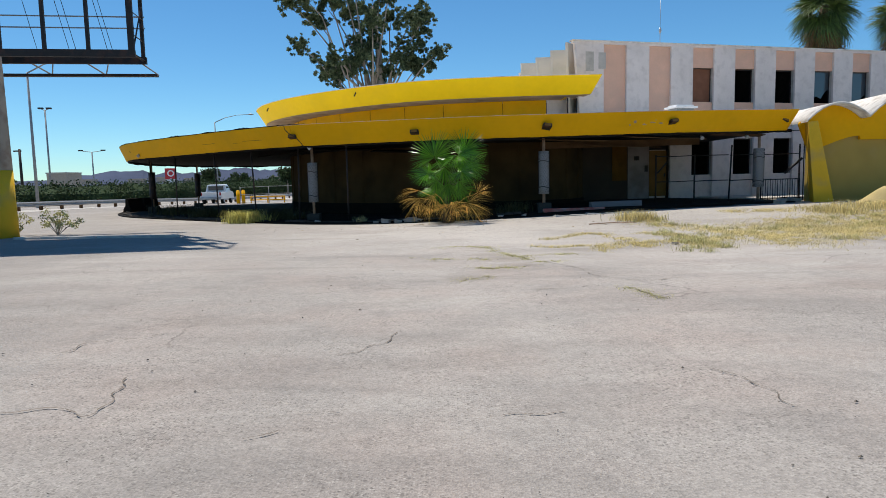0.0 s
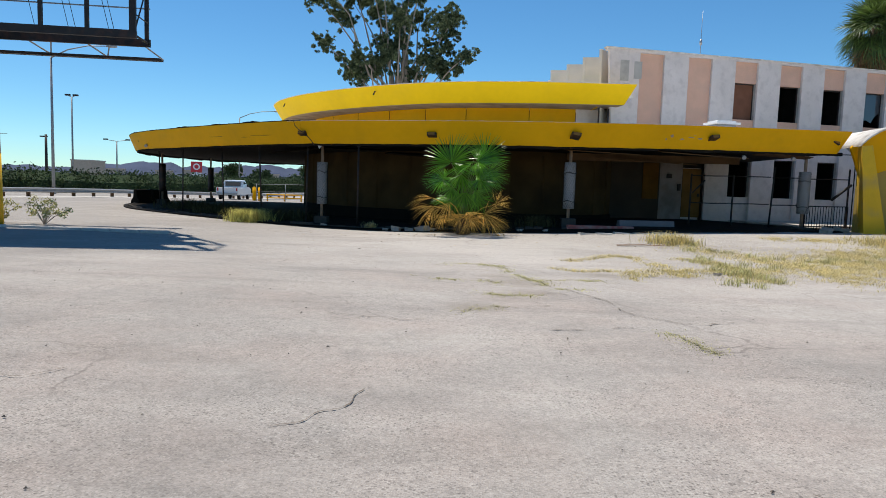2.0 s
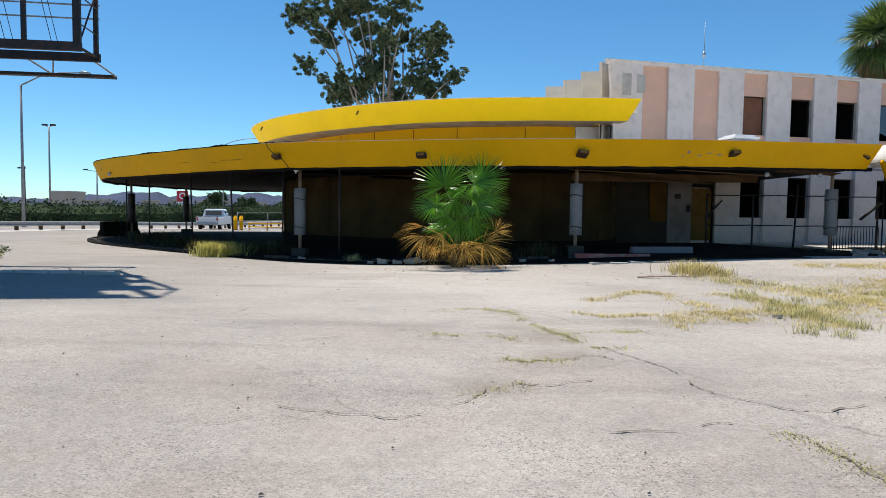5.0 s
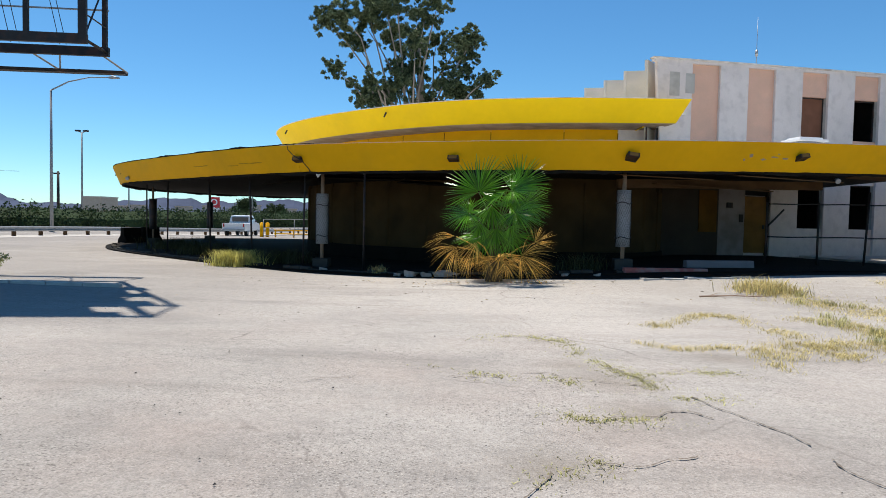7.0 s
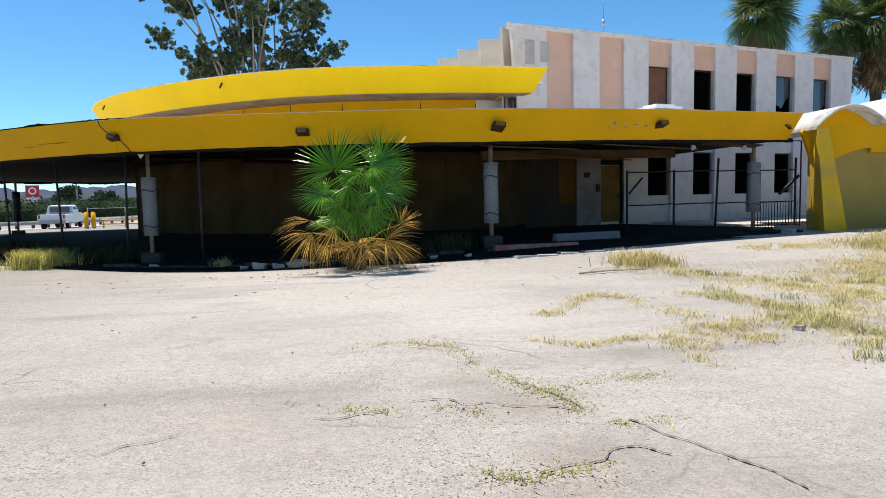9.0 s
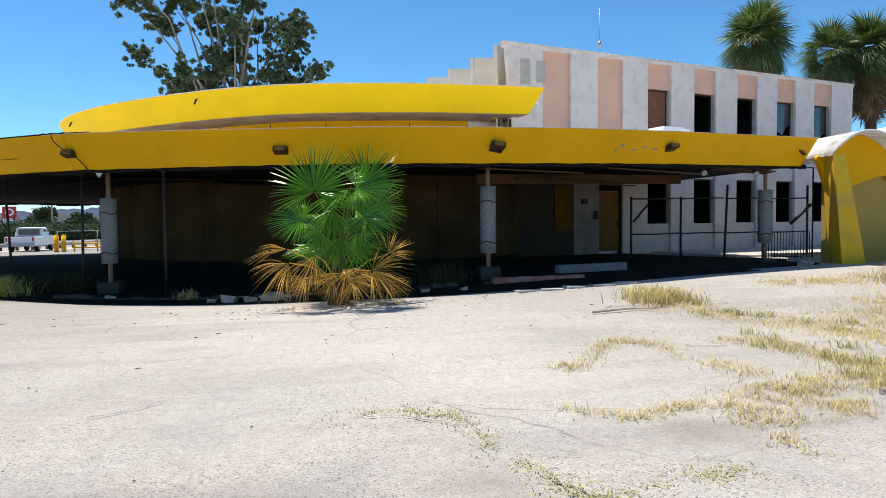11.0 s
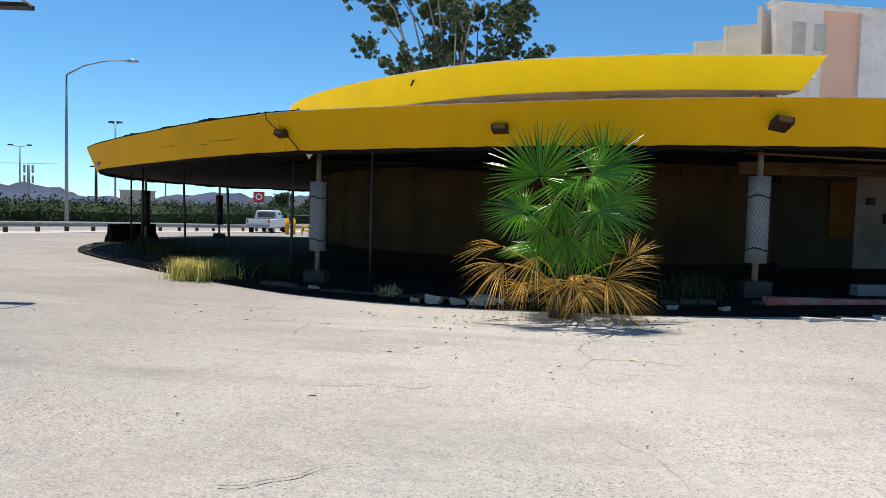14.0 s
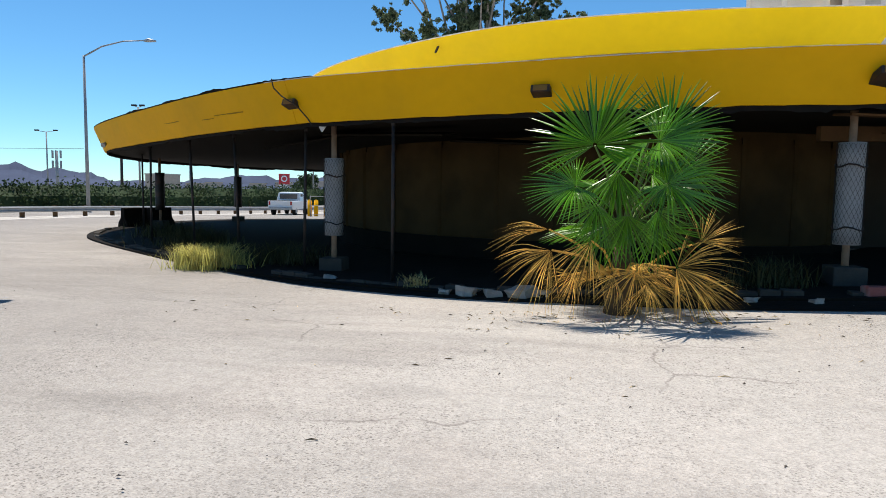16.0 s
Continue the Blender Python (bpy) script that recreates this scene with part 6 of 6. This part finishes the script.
def make_utility():
    u = thing("utility_pole", "dark wooden utility pole", "utility pole", at=(-76.3, 120.0, -0.5))
    part("pole", tube([(0, 0, 0), (0, 0, 9.0)], [0.28, 0.2], 8), STEEL, u)
    part("crossarm", box((-1.1, -0.08, 8.5), (0.3, 0.08, 8.75)), STEEL, u)
    t = thing("radio_mast", "far mobile phone mast with antenna panels", "mast", at=(-118.0, 155.0, -0.5))
    part("pole", tube([(0, 0, 0), (0, 0, 10.5)], [0.4, 0.3], 8), GREY_METAL, t)
    for z in (7.4, 9.8):
        for k in range(6):
            a = k * 1.047
            part("antenna_panel", box((-0.16, -0.08, -0.9), (0.16, 0.08, 0.9), Matrix.Translation((1.0 * math.cos(a), 1.0 * math.sin(a), z)) @ pose(0, 0, 0, 0, 0, math.degrees(a) + 90)), GREY_METAL, t)
    w = thing("overhead_wires", "thin dark overhead wires", "wire", kind="structure")
    pts = [(-130 + 16 * k, 118, 8.8 + 0.03 * k - 0.6 * math.sin(math.pi * k / 6)) for k in range(4)]
    part("wire", tube(pts, 0.03, 4), STEEL, w)


make_utility()


def make_red_sign():
    s = thing("square_pole_sign", "red square filling-station sign with a white ring on a pole", "sign", at=(-148.5, 360.3, -0.6), rz=18)
    part("post", tube([(0, 0, 0), (0, 0, 5.6)], 0.4, 8), SIGN_WHITE, s)
    part("panel", box((-2.9, -0.25, 5.3), (2.9, 0.25, 11.0)), SIGN_RED, s, "red square panel", bevel=0.1)
    bm = bmesh.new()
    for k in range(24):
        a, b = 2 * math.pi * k / 24, 2 * math.pi * (k + 1) / 24
        q = [bm.verts.new((r * math.cos(t), -0.29, 8.3 + r * math.sin(t))) for r, t in ((1.1, a), (1.75, a), (1.75, b), (1.1, b))]
        bm.faces.new(q)
    part("ring", bm, SIGN_WHITE, s, "white ring")
    part("price_panel", box((-2.6, -0.25, 2.2), (2.6, 0.25, 5.0)), SIGN_WHITE, s)


make_red_sign()


def make_far_buildings():
    rng = random.Random(6)
    s = thing("beige_block_building", "small beige block building above the hedge", "building", at=(-70.0, 120.0, -0.6))
    part("wall", box((-1.8, 0, 0), (1.8, 5, 4.6)), BEIGE, s)
    part("roof", box((-1.9, -0.1, 4.604), (1.9, 5.1, 4.8)), CONCRETE, s)
    first = None
    for k in range(14):
        x, y = -420 + 34 * k + rng.uniform(-10, 10), 700 + rng.uniform(-60, 100)
        if first is None:
            first = thing("far_house", "tiny pale house far off below the hills", "house", "far houses")
            part("wall", box((-9, -5, 0), (9, 5, 5)), HOUSE, first)
            part("roof", box((-9.4, -5.4, 5.01), (9.4, 5.4, 5.8)), BEIGE, first)
            first.matrix_world = pose(x, y, 4, 0, 0, 10)
        else:
            copy_thing(first, pose(x, y, rng.uniform(2, 6), 0, 0, rng.uniform(-30, 30)))


make_far_buildings()


def make_far_trees():
    rng = np.random.default_rng(9)
    for x, y, h in ((-46.0, 130.0, 5.2), (-41.0, 133.0, 4.4), (-28.0, 118.0, 5.0), (-24.0, 122.0, 4.2), (-33.0, 140.0, 5.5)):
        t = thing("far_tree", "round dark green tree beyond the highway", "tree", "far trees", at=(x, y, -0.6))
        part("trunk", tube([(0, 0, 0), (0, 0, h * 0.5)], [0.2, 0.12], 6), BARK, t)
        cent = [(rng.normal() * h * 0.25, rng.normal() * h * 0.2, h * (0.5 + 0.35 * rng.random()), h * 0.24) for _ in range(9)]
        v, f = leaf_cloud(cent, 1300, 0.24, rng)
        from_arrays("crown", v, f, HEDGE, t)


make_far_trees()


def make_barrier():
    b = thing("concrete_barrier", "short stained concrete road barrier beside the canopy, darkened for shade", "barrier", at=(-17.9, 38.2, ground_z(-17.9, 38.2)), rz=72)
    for off in (0.0, 1.25):
        bm = bmesh.new()
        prof = [(-0.32, 0.0), (-0.28, 0.22), (-0.13, 0.42), (-0.1, 0.82), (0.1, 0.82), (0.13, 0.42), (0.28, 0.22), (0.32, 0.0)]
        rows = [[bm.verts.new((x + off * 1.0, y, z)) for y, z in prof] for x in (-0.55, 0.55)]
        for k in range(8):
            bm.faces.new((rows[0][k], rows[0][(k + 1) % 8], rows[1][(k + 1) % 8], rows[1][k]))
        bm.faces.new(rows[0])
        bm.faces.new(rows[1][::-1])
        bmesh.ops.recalc_face_normals(bm, faces=bm.faces)
        # near-black colour puts the barrier's shaded side into the surface
        part("segment", bm, PLY_SHADED, b, "stained concrete segment, darkened for shade", bevel=0.02)


make_barrier()


def make_bollards():
    for x, y in ((-19.0, 61.0), (-18.55, 61.15)):
        b = thing("yellow_bollard", "yellow painted steel bollard", "bollard", "bollards", at=(x, y, ground_z(x, y)))
        part("post", tube([(0, 0, 0), (0, 0, 1.15)], 0.16, 12), YELLOW, b)
        part("cap", tube([(0, 0, 1.15), (0, 0, 1.2), (0, 0, 1.24)], [0.16, 0.13, 0.05], 12), YELLOW, b)
    g = thing("yellow_barrier", "low yellow steel pipe barrier beside the bollards", "barrier", at=(-17.9, 61.3, ground_z(-17.9, 61.3)), rz=10)
    for x in (0.0, 1.5, 3.0):
        part("post", tube([(x, 0, 0), (x, 0, 0.62)], 0.06, 8), YELLOW, g)
    for h in (0.3, 0.6):
        part("rail", tube([(-0.1, -0.07, h), (3.1, -0.07, h)], 0.05, 8), YELLOW, g)
    f = thing("chainlink_fence", "low wire fence behind the diner's porch", "fence", kind="structure")
    for k in range(9):
        x, y = -18.0 + 2.3 * k, 58.5 + 0.8 * k
        part("post", tube([(x, y, ground_z(x, y)), (x, y, ground_z(x, y) + 1.5)], 0.03, 6), GREY_METAL, f)
    for h in (0.15, 0.8, 1.45):
        part("rail", tube([(-18.0, 58.5, ground_z(-18, 58.5) + h), (0.4, 64.9, ground_z(0.4, 64.9) + h)], 0.018, 5), GREY_METAL, f)


make_bollards()


def make_lot_edge():
    """A thick yellow post and a low kerb strip by the billboard."""
    b = thing("yellow_post", "thick faded yellow steel post beside the billboard", "post", at=(-16.1, 20.1, 0))
    part("post", tube([(0, 0, -0.1), (0, 0, 1.3)], 0.17, 14), YELLOW_OLD, b)
    part("cap", tube([(0, 0, 1.3), (0, 0, 1.36)], [0.17, 0.08], 14), YELLOW_OLD, b)
    k = thing("lot_kerb", "low worn concrete kerb strip across the car park", "kerb", kind="structure")
    for i in range(6):
        x = -12.4 + i * 0.86
        part("kerb_stone", box((-0.42, -0.07, -0.05), (0.42, 0.07, 0.07), pose(x, 19.5 - 0.05 * i, 0, 0, 0, -3.5)), CONCRETE, k, bevel=0.015)


make_lot_edge()


def make_truck():
    """White full-size pickup; x forward, its middle at the origin."""
    t = thing("pickup_truck", "white pickup truck on the road beside the diner", "truck", at=(-22.6, 66.0, ground_z(-22.6, 66.0)), rz=97)
    L, W = 2.95, 1.0
    prof = [(-L, 0.62), (-L, 1.18), (-0.62, 1.18), (-0.50, 1.84), (0.75, 1.88), (1.42, 1.28), (2.55, 1.16), (2.93, 1.0), (2.95, 0.5), (-2.9, 0.5)]
    bm = bmesh.new()
    rows = []
    for y, s in ((-W, 1.0), (-0.9, 1.0), (0.9, 1.0), (W, 1.0)):
        rows.append([bm.verts.new((x, y * (0.86 if z > 1.5 else 1.0), z - (0.03 if abs(y) == W else 0))) for x, z in prof])
    for a, b in zip(rows, rows[1:]):
        for k in range(len(prof)):
            bm.faces.new((a[k], a[(k + 1) % len(prof)], b[(k + 1) % len(prof)], b[k]))
    bm.faces.new(rows[0])
    bm.faces.new(rows[-1][::-1])
    bmesh.ops.recalc_face_normals(bm, faces=bm.faces)
    body = part("body", bm, CAR_WHITE, t, "white painted body", bevel=0.03)
    part("bed_floor", box((-2.85, -0.85, 1.183), (-0.7, 0.85, 1.19)), TYRE, t, "dark load bed")
    part("rear_window", box((-0.60, -0.72, 1.3), (-0.545, 0.72, 1.72), pose(0.0, 0, 0, 0, 0, 0)), GLASS, body)
    for y in (-0.935, 0.925):
        part("side_window", box((-0.25, y, 1.28), (0.42, y + 0.012, 1.7)), GLASS, body)
        part("side_window", box((0.5, y, 1.28), (0.95, y + 0.012, 1.62)), GLASS, body)
        part("mirror", box((0.95, y * 1.14 - 0.06, 1.25), (1.08, y * 1.14 + 0.06, 1.45)), STEEL, body)
    for y in (-0.93, 0.8):
        part("tail_light", box((-2.965, y, 0.85), (-2.935, y + 0.13, 1.14)), RED_LENS, body, "red tail light")
    part("bumper", box((-3.1, -0.95, 0.48), (-2.95, 0.95, 0.68)), GALV, t, "chrome rear bumper", bevel=0.02)
    part("bumper", box((2.95, -0.95, 0.42), (3.08, 0.95, 0.66)), GALV, t, bevel=0.02)
    for x in (-1.85, 1.95):
        for y in (-0.86, 0.86):
            wheel = part("wheel", tube([(x, y - 0.13, 0.39), (x, y - 0.1, 0.39), (x, y + 0.1, 0.39), (x, y + 0.13, 0.39)], [0.34, 0.39, 0.39, 0.34], 20), TYRE, t, "black tyre")
            s = 1 if y > 0 else -1
            part("rim", tube([(x, y + s * 0.11, 0.39), (x, y + s * 0.145, 0.39)], [0.23, 0.2], 16), GALV, wheel)


make_truck()


def make_litter():
    """Loose stones, scraps and rubble along the kerb and on the paving."""
    rng = random.Random(11)
    places = [(-1.9, 23.3, 0.20), (-1.5, 23.2, 0.16), (-1.05, 23.15, 0.22), (-0.75, 23.2, 0.15), (-2.3, 23.4, 0.12), (5.33, 14.3, 0.07), (6.1, 20.3, 0.1), (-4.6, 24.6, 0.14), (2.1, 22.6, 0.1), (2.9, 22.5, 0.09), (12.8, 24.9, 0.2), (14.0, 26.2, 0.24), (13.6, 26.4, 0.2)]
    for x, y, r in places:
        bm = bmesh.new()
        bmesh.ops.create_cube(bm, size=1.5 * r)
        bmesh.ops.subdivide_edges(bm, edges=bm.edges, cuts=1, use_grid_fill=True)
        for v in bm.verts:
            v.co *= 1 + 0.5 * noise.noise(v.co * 11 + Vector((x, y, 0)))
            v.co.z *= 0.5
        bm.transform(pose(0, 0, 0, 8, -6, 360 * rng.random()))
        ob = link("rubble", bm, DEBRIS)
        ob.location = (x, y, ground_z(x, y) + r * 0.3)
        tagged(ob, "pale broken lump of rubble on the ground", "rubble", "rubble pieces")
    bm = bmesh.new()
    for k in range(600):
        x, y = rng.uniform(-9, 9), rng.uniform(1.5, 22.5)
        r = 0.005 + 0.011 * rng.random() ** 3
        z = ground_z(x, y) + 0.012
        vs = [bm.verts.new((x + r * dx * rng.uniform(0.7, 1.5), y + r * dy, z + r * dz)) for dx, dy, dz in ((1, 0, 0), (-0.6, 0.8, 0), (-0.6, -0.8, 0), (0.1, 0, 0.9))]
        for f in ((0, 1, 3), (1, 2, 3), (2, 0, 3), (0, 2, 1)):
            bm.faces.new([vs[i] for i in f])
    tagged(link("loose_stones", bm, CRACK), "small dark stones scattered over the car park", "stones", kind="stuff")
    bits = bmesh.new()
    for k in range(170):
        if k < 110:
            a, d = rng.uniform(math.pi, 2 * math.pi), 0.6 + 1.5 * rng.random() ** 1.6
            x, y = 0.3 + 1.5 * d * math.cos(a), 21.9 + 0.75 * d * math.sin(a)
        else:
            x, y = rng.uniform(-6, 8), 22.0 - 5 * rng.random() ** 2
        z, az, ln = ground_z(x, y) + 0.008, rng.uniform(0, 6.3), rng.uniform(0.015, 0.06)
        u, w = Vector((math.cos(az), math.sin(az), rng.uniform(0, 0.12))) * ln, Vector((-math.sin(az), math.cos(az), 0)) * rng.uniform(0.004, 0.009)
        p = Vector((x, y, z))
        vs = [bits.verts.new(q) for q in (p - u - w, p + u - w * 0.3, p + u + w * 0.3, p - u + w, p + Vector((0, 0, 0.012)))]
        for f in ((0, 1, 4), (1, 2, 4), (2, 3, 4), (3, 0, 4)):
            bits.faces.new([vs[i] for i in f])
    tagged(link("leaf_litter", bits, LITTER), "bits of dead palm leaf and straw scattered on the ground", "litter", kind="stuff")
    sticks = thing("dry_branch", "dead grey branch lying on the paving", "branch", at=(5.2, 19.6, ground_z(5.2, 19.6) + 0.02), rz=8)
    part("stem", tube([(-0.7, 0, 0.01), (0, 0.05, 0.03), (0.8, -0.02, 0.02)], [0.018, 0.014, 0.006], 5), WOOD, sticks)
    for k in range(5):
        x = -0.5 + 0.25 * k
        part("twig", tube([(x, 0.02, 0.02), (x + 0.25, 0.16 * (-1) ** k, 0.06)], [0.008, 0.003], 4), WOOD, sticks)


make_litter()
